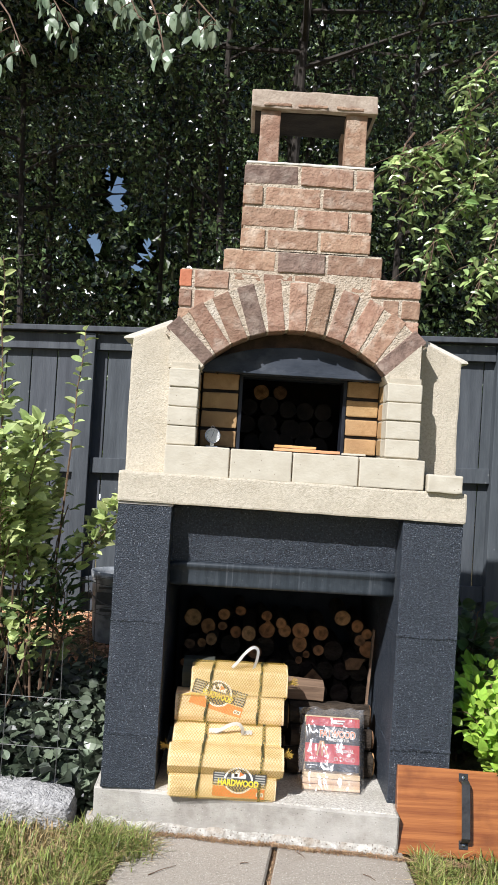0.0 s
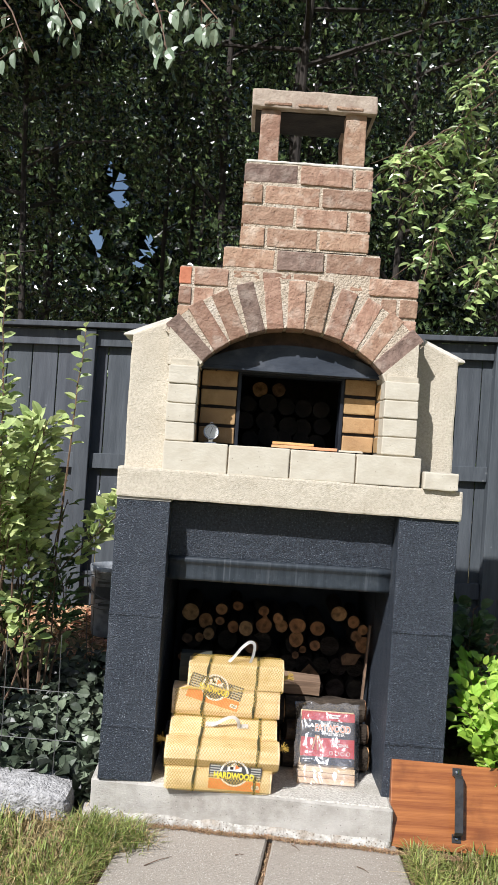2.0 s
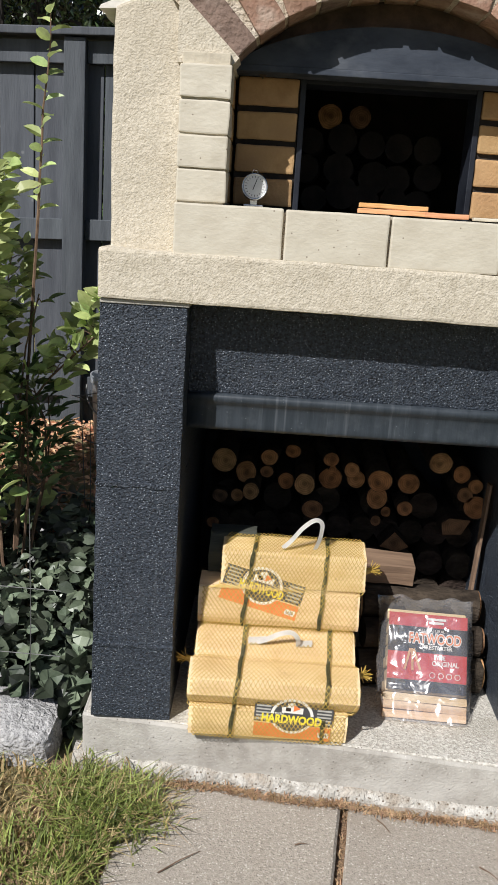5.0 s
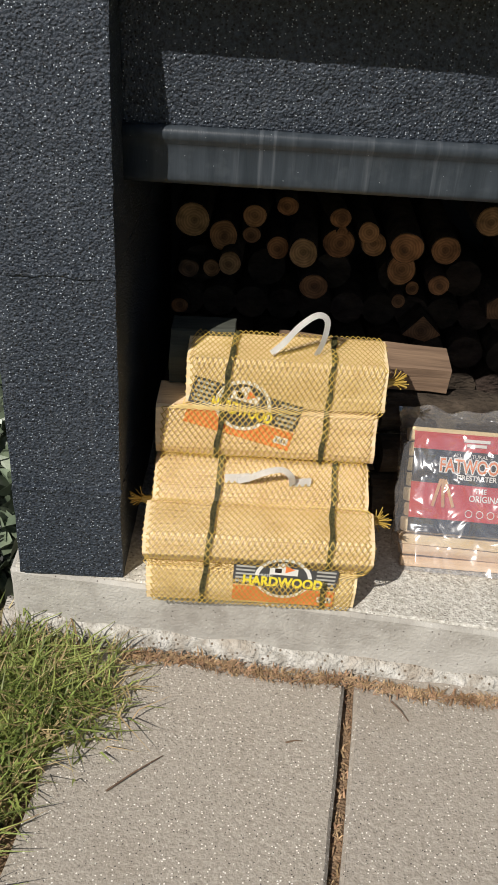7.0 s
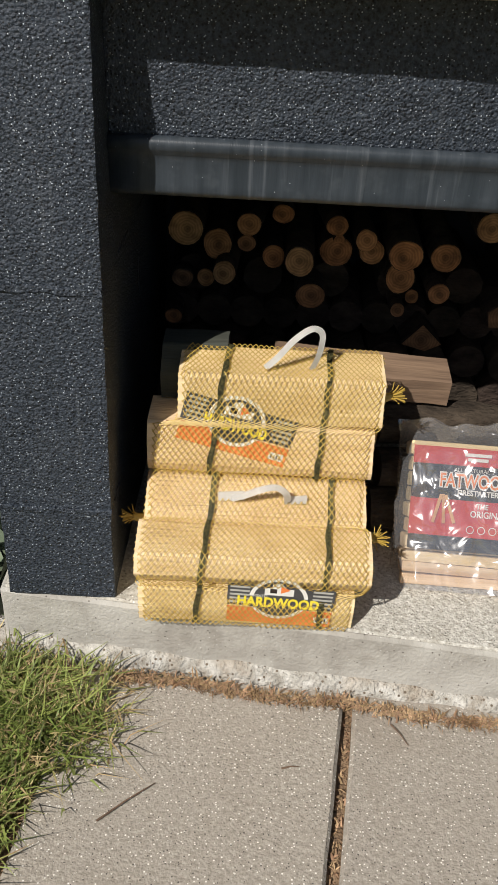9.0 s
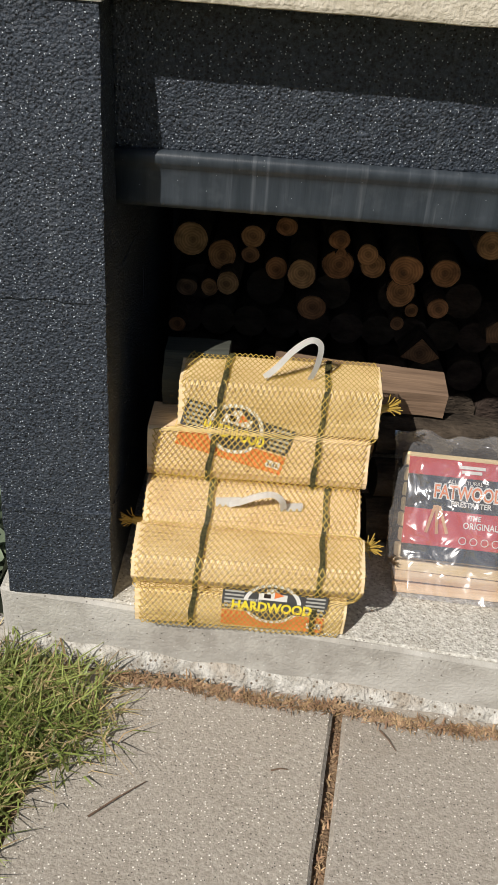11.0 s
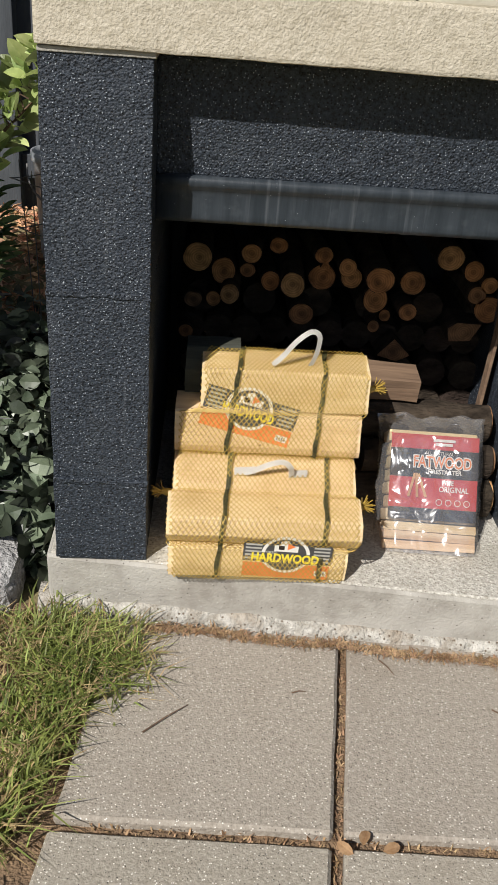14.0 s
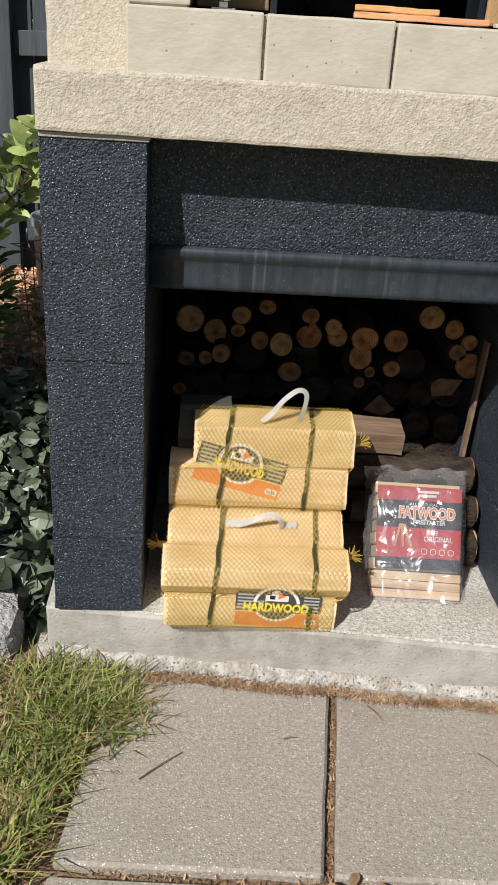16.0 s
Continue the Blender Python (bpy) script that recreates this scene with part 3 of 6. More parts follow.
def build_facade():
    # red brick above the arch
    cx, cz = ARCH_C
    face = part("brick_facade", prism([(-0.446, 1.80), (-0.446, 1.986), (-0.291, 1.988), (-0.291, 2.068), (0.274, 2.070), (0.274, 1.988), (0.418, 1.986), (0.418, 1.80),
                                       (0.30, 1.88), (0.15, 1.94), (-0.019, 1.955), (-0.19, 1.93), (-0.33, 1.88)], "y", 0.0605, 0.30),
                M_MORTAR, oven, "stepped red brick facade with pale mortar")
    course(face, [-0.302, -0.105, 0.075, 0.284], 1.994, 2.064, 0.056, 0.10, M_BRICK, 3.0, labels=(None, M_DARKBRICK))
    course(face, [-0.456, -0.402, -0.268], 1.921, 1.982, 0.056, 0.10, M_BRICK, 4.0, labels=(M_ORANGEBRICK,))
    course(face, [-0.262, -0.155, -0.04, 0.06, 0.165], 1.955, 1.984, 0.060, 0.09, M_BRICK, 4.5, 0.009)
    course(face, [0.165, 0.235], 1.935, 1.984, 0.058, 0.09, M_BRICK, 4.8)
    course(face, [0.238, 0.428], 1.925, 1.986, 0.056, 0.10, M_BRICK, 5.2)
    course(face, [-0.456, -0.40, -0.318], 1.850, 1.910, 0.056, 0.10, M_BRICK, 6.0)
    course(face, [0.285, 0.352, 0.428], 1.850, 1.914, 0.056, 0.10, M_BRICK, 6.4)
    course(face, [-0.456, -0.392], 1.790, 1.840, 0.056, 0.10, M_BRICK, 7.0)
    course(face, [0.362, 0.428], 1.780, 1.840, 0.056, 0.10, M_BRICK, 7.4)

    # the arch, eleven bricks on end with wedge joints
    n = 30
    ring = [(cx + r * math.sin(radians(a)), cz + r * math.cos(radians(a))) for r, order in ((ARCH_R + 0.004, 1), (ARCH_R + 0.178, -1))
            for a in [order * (-ARCH_HALF + 0.4 + (2 * ARCH_HALF - 0.8) * k / n) for k in range(n + 1)]]
    bm = prism(ring, "y", 0.039, 0.16)
    wobble(bm, 0.003, 40)
    arch = part("arch", bm, M_MORTAR, oven, "arch of worn red bricks on end with wide mortar joints")
    step = 2 * ARCH_HALF / 11
    lengths = (0.188, 0.184, 0.180, 0.182, 0.186, 0.172, 0.186, 0.178, 0.184, 0.186, 0.190)
    for i in range(11):
        a = -ARCH_HALF + (i + 0.5) * step
        ln = lengths[i]
        me = brick_mesh(0.062, ln, 0.125, 20 + i * 2.7)
        ob = link("brick", me, M_DARKBRICK if i in (0, 3, 10) else M_BRICK, arch)
        r = ARCH_R + ln / 2
        ob.matrix_basis = pose(cx + r * math.sin(radians(a)), 0.096 + 0.004 * math.sin(i * 5), cz + r * math.cos(radians(a)), 0, a + 1.2 * math.sin(i * 3.3), 0)
    # soldier bricks of the vault behind the arch
    vault = [(cx + r * math.sin(radians(a)), cz + r * math.cos(radians(a))) for r, order in ((ARCH_R + 0.016, 1), (ARCH_R + 0.12, -1))
             for a in [order * (-ARCH_HALF + (2 * ARCH_HALF) * k / n) for k in range(n + 1)]]
    n2 = 24
    back = [(cx + r * math.sin(radians(a)), cz + r * math.cos(radians(a))) for r, order in ((ARCH_R - 0.05, 1), (ARCH_R + 0.03, -1))
            for a in [order * (-44 + 88 * k / n2) for k in range(n2 + 1)]]
    part("arch_back", prism(back, "y", 0.1605, 0.175), M_SHADEBRICK, oven, "shaded brown brick behind the arch")
    part("vault", prism(vault, "y", 0.176, 0.40), M_SOOTSHADE, oven, "soot-darkened vault behind the arch")

    # chimney
    chim = part("chimney", prism([(-0.233, 0.0605), (0.224, 0.0605), (0.224, 0.30), (-0.233, 0.30)], "z", 2.066, 2.384), M_MORTAR, oven, "red brick chimney stack with pale mortar")
    part("mortar_wash", rough_box(-0.236, 0.228, 0.058, 0.31, 2.383, 2.392, 0.02, 0.003, 40, 2.0, 0.003), M_CAPWHITE, chim, "pale mortar wash on the stack")
    rows = ([-0.246, -0.148, 0.045, 0.236], [-0.246, -0.045, 0.150, 0.236], [-0.246, -0.165, 0.045, 0.236], [-0.246, -0.040, 0.160, 0.236])
    for k, xs in enumerate(rows):
        z0 = 2.074 + k * 0.078
        course(chim, xs, z0 + 0.003, z0 + 0.070, 0.056, 0.11, M_BRICK, 40 + k * 5, labels=(M_DARKBRICK,) if k == 3 else ())
        for x in (-0.240, 0.126):
            course(chim, [x, x + 0.110], z0 + 0.003, z0 + 0.070, 0.178, 0.13, M_BRICK, 60 + k * 5 + x)
    for x0, x1, dz in ((-0.194, -0.122, 0.0), (0.117, 0.194, 0.004)):
        for y0, y1 in ((0.060, 0.118), (0.240, 0.30)):
            me = brick_mesh(x1 - x0, 0.188, y1 - y0, 70 + x0 * 9 + y0 * 5)
            ob = link("chimney_post", me, M_BRICK, chim)
            ob.matrix_basis = pose((x0 + x1) / 2, (y0 + y1) / 2, 2.484 + dz)
    part("cap_soffit", box(-0.215, 0.212, 0.075, 0.300, 2.5745, 2.582, 0.001), M_SOOTSHADE, chim, "soot-blackened underside of the cap")
    cap = rough_box(-0.230, 0.227, 0.040, 0.315, 2.580, 2.646, 0.03, 0.003, 22, 3.0, 0.006)
    cap = part("chimney_cap", cap, M_CAPSTONE, chim, "pale weathered concrete chimney cap")
    for x0, x1 in ((-0.185, -0.085), (-0.060, 0.045), (0.078, 0.175)):
        part("cap_relief", rough_box(x0, x1, 0.036, 0.06, 2.588, 2.598, 0.02, 0.003, 50, x0, 0.003), M_BRICK, cap)



build_facade()


def build_body():
    # stucco walls, one each side of the opening
    for x0, x1, y0, zo, zi, seed in ((-0.606, -0.40, 0.058, 1.726, 1.790, 1.0), (0.40, 0.606, 0.135, 1.718, 1.785, 2.0)):
        bm = rough_box(x0, x1, y0, 0.82, 1.232, 1.790, 0.02, 0.0, 8, seed, 0.008)
        for v in bm.verts:
            t = min(1.0, max(0.0, (0.606 - abs(v.co.x)) / 0.151))
            v.co.z = 1.236 + (v.co.z - 1.236) * (zo + (zi - zo) * t - 1.236) / 0.554
        wobble(bm, 0.005, 8, seed)
        wobble(bm, 0.0014, 34, seed)
        part("stucco_wall", bm, M_STUCCO, oven, "cream rough stucco side wall")
    for pts in ([(-0.645, 1.722), (-0.640, 1.732), (-0.455, 1.806), (0.0, 1.93), (0.0, 1.91), (-0.45, 1.790), (-0.60, 1.722)],
                [(0.640, 1.712), (0.636, 1.724), (0.455, 1.798), (0.0, 1.93), (0.0, 1.91), (0.45, 1.783), (0.60, 1.713)]):
        bm = prism(pts, "y", 0.31, 0.84, cuts=5)
        part("roof", bm, M_CAPWHITE, oven, "pale mortar roof skim")
    for pts in ([(-0.640, 1.722), (-0.636, 1.729), (-0.47, 1.797), (-0.455, 1.790), (-0.60, 1.722)], [(0.632, 1.712), (0.628, 1.720), (0.47, 1.790), (0.455, 1.784), (0.60, 1.713)]):
        bm = prism(pts, "y", 0.066 if pts[0][0] < 0 else 0.143, 0.309, cuts=3)
        wobble(bm, 0.003, 25)
        part("roof_edge", bm, M_CAPWHITE, oven, "pale mortar lip on the stucco wall")
    part("rear_wall", box(-0.40, 0.40, 0.78, 0.82, 1.236, 1.80, 0.003), M_SOOTSHADE, oven, "sooty rear wall of the oven")
    part("oven_ceiling", box(-0.40, 0.40, 0.46, 0.78, 1.745, 1.80, 0.003), M_SOOTSHADE, oven, "sooty oven ceiling")
    part("hearth_floor", box(-0.455, 0.455, 0.03, 0.78, 1.236, 1.340, 0.003), M_SOOTSHADE, oven, "soot-stained hearth floor")

    # front ledge of four painted bricks
    ledge = part("ledge", box(-0.456, 0.456, 0.004, 0.028, 1.230, 1.338, 0.002), M_MORTAR, oven, "front ledge of cream painted bricks")
    xs = [-0.464, -0.230, -0.008, 0.228, 0.464]
    for i, (a, b) in enumerate(zip(xs, xs[1:])):
        bm = rough_box(a + 0.0025, b - 0.0025, -0.006 - 0.003 * (i % 2), 0.115, 1.2375, 1.3455 - 0.001 * i, 0.06, 0.0015, 20, i * 2.0, 0.004)
        part("ledge_brick", bm, M_CREAMBRICK, ledge)
    # piers beside the mouth
    for x0, x1, z1, dz, seed in ((-0.462, -0.357, 1.622, 0.0685, 1), (0.318, 0.441, 1.612, 0.0665, 2)):
        pier = part("pier", box(x0 + 0.004, x1 - 0.004, 0.016, 0.30, 1.343, z1 + 0.02, 0.002), M_CREAMMORTAR, oven, "pier of cream painted bricks")
        for k in range(4):
            z = 1.347 + k * dz
            part("pier_brick", rough_box(x0, x1, 0.008 + 0.003 * ((k + seed) % 2), 0.118, z + 0.0016, z + dz - 0.0022, 0.05, 0.002, 24, seed * 5 + k, 0.0035), M_CREAMBRICK, pier)
            part("jamb_brick", rough_box(x0, x1, 0.122, 0.298, z + 0.004, z + dz - 0.004, 0.08, 0.0015, 24, seed * 9 + k, 0.004), M_FIREBRICK, pier)
    cx, cz = ARCH_C
    for s, xo, xi, zt in ((-1, -0.464, -0.357, 1.622), (1, 0.443, 0.318, 1.611)):
        t = radians(ARCH_HALF - 2.0)
        a = (cx + s * (ARCH_R - 0.004) * math.sin(t), cz + (ARCH_R - 0.004) * math.cos(t))
        b = (cx + s * (ARCH_R + 0.170) * math.sin(t), cz + (ARCH_R + 0.170) * math.cos(t))
        bm = prism([(b[0], zt), (xi, zt), a, b], "y", 0.030, 0.30)
        part("haunch", bm, M_STUCCO, oven, "stucco infill under the arch end")
    # inner mouth
    for xs, seed in (((-0.352, -0.212), 1), ((0.194, 0.318), 2)):
        wall = part("mouth_wall", box(xs[0], xs[1], 0.212, 0.30, 1.341, 1.640, 0.002), M_SOOTSHADE, oven, "yellow firebrick beside the oven mouth")
        for k in range(4):
            z = 1.350 + k * 0.072
            part("firebrick", rough_box(xs[0] + 0.002, xs[1] - 0.003, 0.202, 0.28, z, z + 0.060, 0.05, 0.002, 25, seed * 11 + k, 0.005), M_FIREBRICK, wall)
    n = 22
    h = math.degrees(math.asin(0.372 / 0.495))
    lens_pts = [(cx + 0.495 * math.sin(radians(-h + 2 * h * k / n)) * 0.9, 1.640 + 0.088 * math.cos(math.pi * (-0.5 + k / n)) ** 0.8) for k in range(n + 1)]
    bm = prism(lens_pts, "y", 0.118, 0.126)
    plate = part("steel_plate", bm, M_PLATE, oven, "grey steel smoke plate under the arch")
    part("plate_flange", box(-0.356, 0.317, 0.1175, 0.200, 1.626, 1.640, 0.002), M_PLATE, plate)
    for x0, x1 in ((-0.2118, -0.199), (0.181, 0.1938)):
        part("mouth_frame", box(x0, x1, 0.204, 0.30, 1.341, 1.628, 0.002), M_BLACKSTEEL, oven, "black steel frame of the oven mouth")
    part("mouth_frame_top", box(-0.199, 0.181, 0.206, 0.30, 1.618, 1.640, 0.002), M_BLACKSTEEL, oven)
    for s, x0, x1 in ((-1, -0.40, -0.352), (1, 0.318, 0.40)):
        part("inner_wall", box(x0, x1, 0.302, 0.78, 1.341, 1.744, 0.002), M_SOOTSHADE, oven, "sooty inner wall of the oven")
    part("throat_wall", box(-0.40, 0.40, 0.402, 0.46, 1.641, 1.744, 0.002), M_SOOTSHADE, oven, "sooty throat above the mouth")



build_body()

half = rough_box(0.470, 0.594, -0.030, 0.075, 1.2345, 1.296, 0.03, 0.003, 25, 5.0, 0.005)
tagged(part("loose_half_brick", half, M_CREAMBRICK), "loose cream half brick lying on the hearth slab", "brick")


# ---------------------------------------------------------------- paving
def build_paving():
    path = thing("paving", "path of square grey concrete slabs with debris in the joints", "paving", kind="structure")
    J = lambda y: 0.012 + 0.133 * (y + 0.06)
    L = lambda y: -0.475 + 0.12 * (y + 0.06)
    rows = ((-0.075, -0.578), (-0.604, -1.10), (-1.125, -1.63))
    row_tilt = -0.045
    for k, (ya, yb) in enumerate(rows):
        for s in (0, 1):
            quad = []
            for y, side in ((ya, 0), (ya, 1), (yb, 1), (yb, 0)):
                if s == 0:
                    x = L(y) if side == 0 else J(y) - 0.010
                else:
                    x = J(y) + 0.010 if side == 0 else 0.445
                quad.append((x, y + row_tilt * x))
            bm = prism(quad, "z", -0.045, 0.0, 0.006)
            bmesh.ops.subdivide_edges(bm, edges=[e for e in bm.edges if e.calc_length() > 0.2], cuts=8)
            wobble(bm, 0.0022, 12, k * 3.0 + s)
            part("paving_slab", bm, M_PAVER, path)


build_paving()


# ---------------------------------------------------------------- fence
def build_fence():
    fence = thing("fence", "charcoal stained wooden board fence with three rails", "fence")
    rise = lambda x: 0.032 * (x + 1.1)
    x, i = -4.2, 0
    while x < 4.4:
        w = 0.140 + 0.004 * math.sin(i * 3.1)
        m = Matrix.Translation((0, 0, rise(x)))
        part("board", box(x, x + w, 2.030, 2.048, 0.36, 1.965, 0.003, m=m), M_FENCE, fence)
        x += w + 0.006
        i += 1
    for px in (-3.55, -1.145, 1.255, 3.655):
        m = Matrix.Translation((0, 0, rise(px)))
        part("post", box(px, px + 0.089, 1.955, 2.044, 0.30, 1.968, 0.004, m=m), M_FENCE, fence)
    for z0, z1 in ((1.872, 1.960), (1.165, 1.252), (0.480, 0.570)):
        for xa, xb in ((-4.2, -3.552), (-3.459, -1.147), (-1.054, 1.253), (1.346, 3.653), (3.746, 4.4)):
            bm = bmesh.new()
            box(xa, xb, 1.990, 2.029, z0, z1, 0.003, bm)
            for v in bm.verts:
                v.co.z += rise(v.co.x)
            part("rail", bm, M_FENCE, fence)
    bm = box(-4.25, 4.45, 1.935, 2.075, 1.972, 2.003, 0.004)
    for v in bm.verts:
        v.co.z += rise(v.co.x)
    part("cap_board", bm, M_FENCE, fence)


build_fence()


# ---------------------------------------------------------------- firewood bags
def log_piece(profile, x0, x1, seed, material, parent, name="split_log", label="", amount=0.004):
    """A split log along x with a worn many-sided cross-section (y, z)."""
    pts = []
    n = len(profile)
    for i in range(n):
        a, b = Vector(profile[i]), Vector(profile[(i + 1) % n])
        for t in (0.05, 0.5, 0.95):
            pts.append(tuple(a.lerp(b, t)))
    bm = prism(pts, "x", x0, x1, cuts=8)
    wobble(bm, amount, 9, seed)
    wobble(bm, amount * 0.35, 40, seed)
    return part(name, bm, material, parent, label)


def outline_at(profile, s):
    """The place and outward normal at s (0 to 1) along an open (y, z) line."""
    seg = [(Vector(b) - Vector(a)).length for a, b in zip(profile, profile[1:])]
    d = s * sum(seg)
    for (a, b), l in zip(zip(profile, profile[1:]), seg):
        if d <= l + 1e-9:
            p = Vector(a).lerp(Vector(b), d / l)
            t = (Vector(b) - Vector(a)) / l
            return p, Vector((-t.y, t.x))
        d -= l
    return Vector(profile[-1]), Vector((0, 1))


def netting(profile, ends, parent, cell=0.0108, lift=0.0052, width=0.0008, taper=0.0):
    """A net of diamond cells drawn tight over a bundle."""
    total = sum((Vector(b) - Vector(a)).length for a, b in zip(profile, profile[1:]))
    rows = int(total / cell * 1.5)
    lo, hi = min(a for a, b in ends), max(b for a, b in ends)
    cols = int((hi - lo) / cell)
    seg = [0.0]
    for a, b in zip(profile, profile[1:]):
        seg.append(seg[-1] + (Vector(b) - Vector(a)).length / total)
    vs, fs = [], []

    def place(u, v):
        s = v / rows
        p, nrm = outline_at(profile, min(max(s, 0.0), 1.0))
        xa = float(np.interp(s, seg, [a for a, b in ends]))
        xb = float(np.interp(s, seg, [b for a, b in ends]))
        x = xa + (xb - xa) * u / cols
        w = 0.0022 * noise.noise(Vector((x * 22, s * 9, total)))
        q = p + nrm * (lift + w)
        e = min(u, cols - u)
        if e < 1.5:
            q = q - nrm * 0.009 * (1.5 - e)
        return np.array((x + 0.5 * w, q.x, q.y))

    grid = {}
    for v in range(rows + 1):
        for u in range(2 * cols + 1):
            if (u + v) % 2 == 0:
                grid[(u, v)] = place(u / 2, v)
    for (u, v), a in grid.items():
        for du in (-1, 1):
            b = grid.get((u + du, v + 1))
            if b is None:
                continue
            d = b - a
            side = np.array((d[2] * 0 + (abs(d[1]) + abs(d[2])), -du * abs(d[0]) * 0.5, -du * abs(d[0]) * 0.5))
            side = side / (np.linalg.norm(side) + 1e-9) * width
            i = len(vs)
            vs += [tuple(a - side), tuple(a + side), tuple(b + side), tuple(b - side)]
            fs.append((i, i + 1, i + 2, i + 3))
    link("net", mesh_of("net", vs, fs), M_NET, parent, "yellow plastic netting")


def band(profile, x, parent, lean=0.0, width=0.011, lift=0.0052):
    bm = bmesh.new()
    prev, n = None, 44
    for k in range(n + 1):
        p, nrm = outline_at(profile, k / n)
        q = p + nrm * lift
        c = x + lean * (k / n - 0.5) + 0.0012 * math.sin(k * 0.7)
        w = width * (0.85 + 0.10 * math.sin(k * 1.1))
        ring = [bm.verts.new((c - w / 2, q.x, q.y)), bm.verts.new((c + w / 2, q.x, q.y))]
        if prev:
            bm.faces.new((prev[0], prev[1], ring[1], ring[0]))
        prev = ring
    bmesh.ops.solidify(bm, geom=bm.faces[:], thickness=0.0015)
    part("net_band", bm, M_NETDARK, parent, "dark gathered band of the net")


def tuft(at, way, parent, seed):
    r = np.random.default_rng(seed)
    bm = bmesh.new()
    for _ in range(26):
        d = (Vector(way) * 1.0 + Vector(r.normal(0, 0.45, 3))).normalized()
        a = Vector(at)
        tube([a - Vector(way) * 0.012, a + d * 0.012, a + d * (0.020 + 0.010 * r.random())], 0.0009, 4, bm)
    tube([Vector(at) - Vector(way) * 0.03, Vector(at) + Vector(way) * 0.003], 0.013, 8, bm, 0.006)
    part("net_knot", bm, M_NET, parent, "frayed yellow net knot")


def strap(points, parent, width=0.013):
    """A flat white carrying strap."""
    bm = bmesh.new()
    pts = [Vector(p) for p in points]
    fine = []
    for i in range(len(pts) - 1):
        p0, p1, p2, p3 = pts[max(i - 1, 0)], pts[i], pts[i + 1], pts[min(i + 2, len(pts) - 1)]
        for k in range(6):
            t = k / 6
            fine.append(0.5 * ((2 * p1) + (p2 - p0) * t + (2 * p0 - 5 * p1 + 4 * p2 - p3) * t * t + (3 * p1 - p0 - 3 * p2 + p3) * t ** 3))
    fine.append(pts[-1])
    prev = None
    for i, p in enumerate(fine):
        d = (fine[min(i + 1, len(fine) - 1)] - fine[max(i - 1, 0)]).normalized()
        s = d.cross(Vector((0.25, 1, 0.2))).normalized().lerp(Vector((0, 0.8, 0.6)), 0.35).normalized() * width / 2
        ring = [bm.verts.new(p - s), bm.verts.new(p + s)]
        if prev:
            bm.faces.new((prev[0], prev[1], ring[1], ring[0]))
        prev = ring
    bmesh.ops.solidify(bm, geom=bm.faces[:], thickness=0.0016)
    part("carry_strap", bm, M_WHITE, parent, "white plastic carrying strap")


def flat(name, w, h, m, material, parent, lift, x=0.0, y=0.0, sides=0, ring=0.0, turn=0.0):
    """A thin printed shape on a label whose plane is m (x across, y up, z out)."""
    bm = bmesh.new()
    if sides:
        pts = [(w / 2 * math.cos(2 * math.pi * k / sides), h / 2 * math.sin(2 * math.pi * k / sides)) for k in range(sides)]
    else:
        pts = [(-w / 2, -h / 2), (w / 2, -h / 2), (w / 2, h / 2), (-w / 2, h / 2)]
    if ring:
        outer = [bm.verts.new((a, b, 0)) for a, b in pts]
        inner = [bm.verts.new((a * ring, b * ring, 0)) for a, b in pts]
        n = len(pts)
        for k in range(n):
            bm.faces.new((outer[k], outer[(k + 1) % n], inner[(k + 1) % n], inner[k]))
    else:
        bm.faces.new([bm.verts.new((a, b, 0)) for a, b in pts])
    bmesh.ops.transform(bm, matrix=m @ pose(x, y, lift, 0, 0, turn), verts=bm.verts)
    me = bpy.data.meshes.new(name)
    bm.to_mesh(me)
    bm.free()
    return link(name, me, material, parent)


def words(text, height, m, material, parent, lift, x=0.0, y=0.0, squeeze=1.0, bold=0.0):
    """Raised printing with the built-in font."""
    cu = bpy.data.curves.new("print", "FONT")
    cu.body, cu.size, cu.align_x, cu.align_y = text, height * 1.38, "CENTER", "CENTER"
    cu.offset = bold
    cu.resolution_u = 3
    tmp = bpy.data.objects.new("print", cu)
    me = bpy.data.meshes.new_from_object(tmp)
    bpy.data.objects.remove(tmp)
    me.transform(m @ pose(x, y, lift) @ Matrix.Diagonal((squeeze, 1, 1, 1)))
    me.materials.clear()
    return link("lettering", me, material, parent)


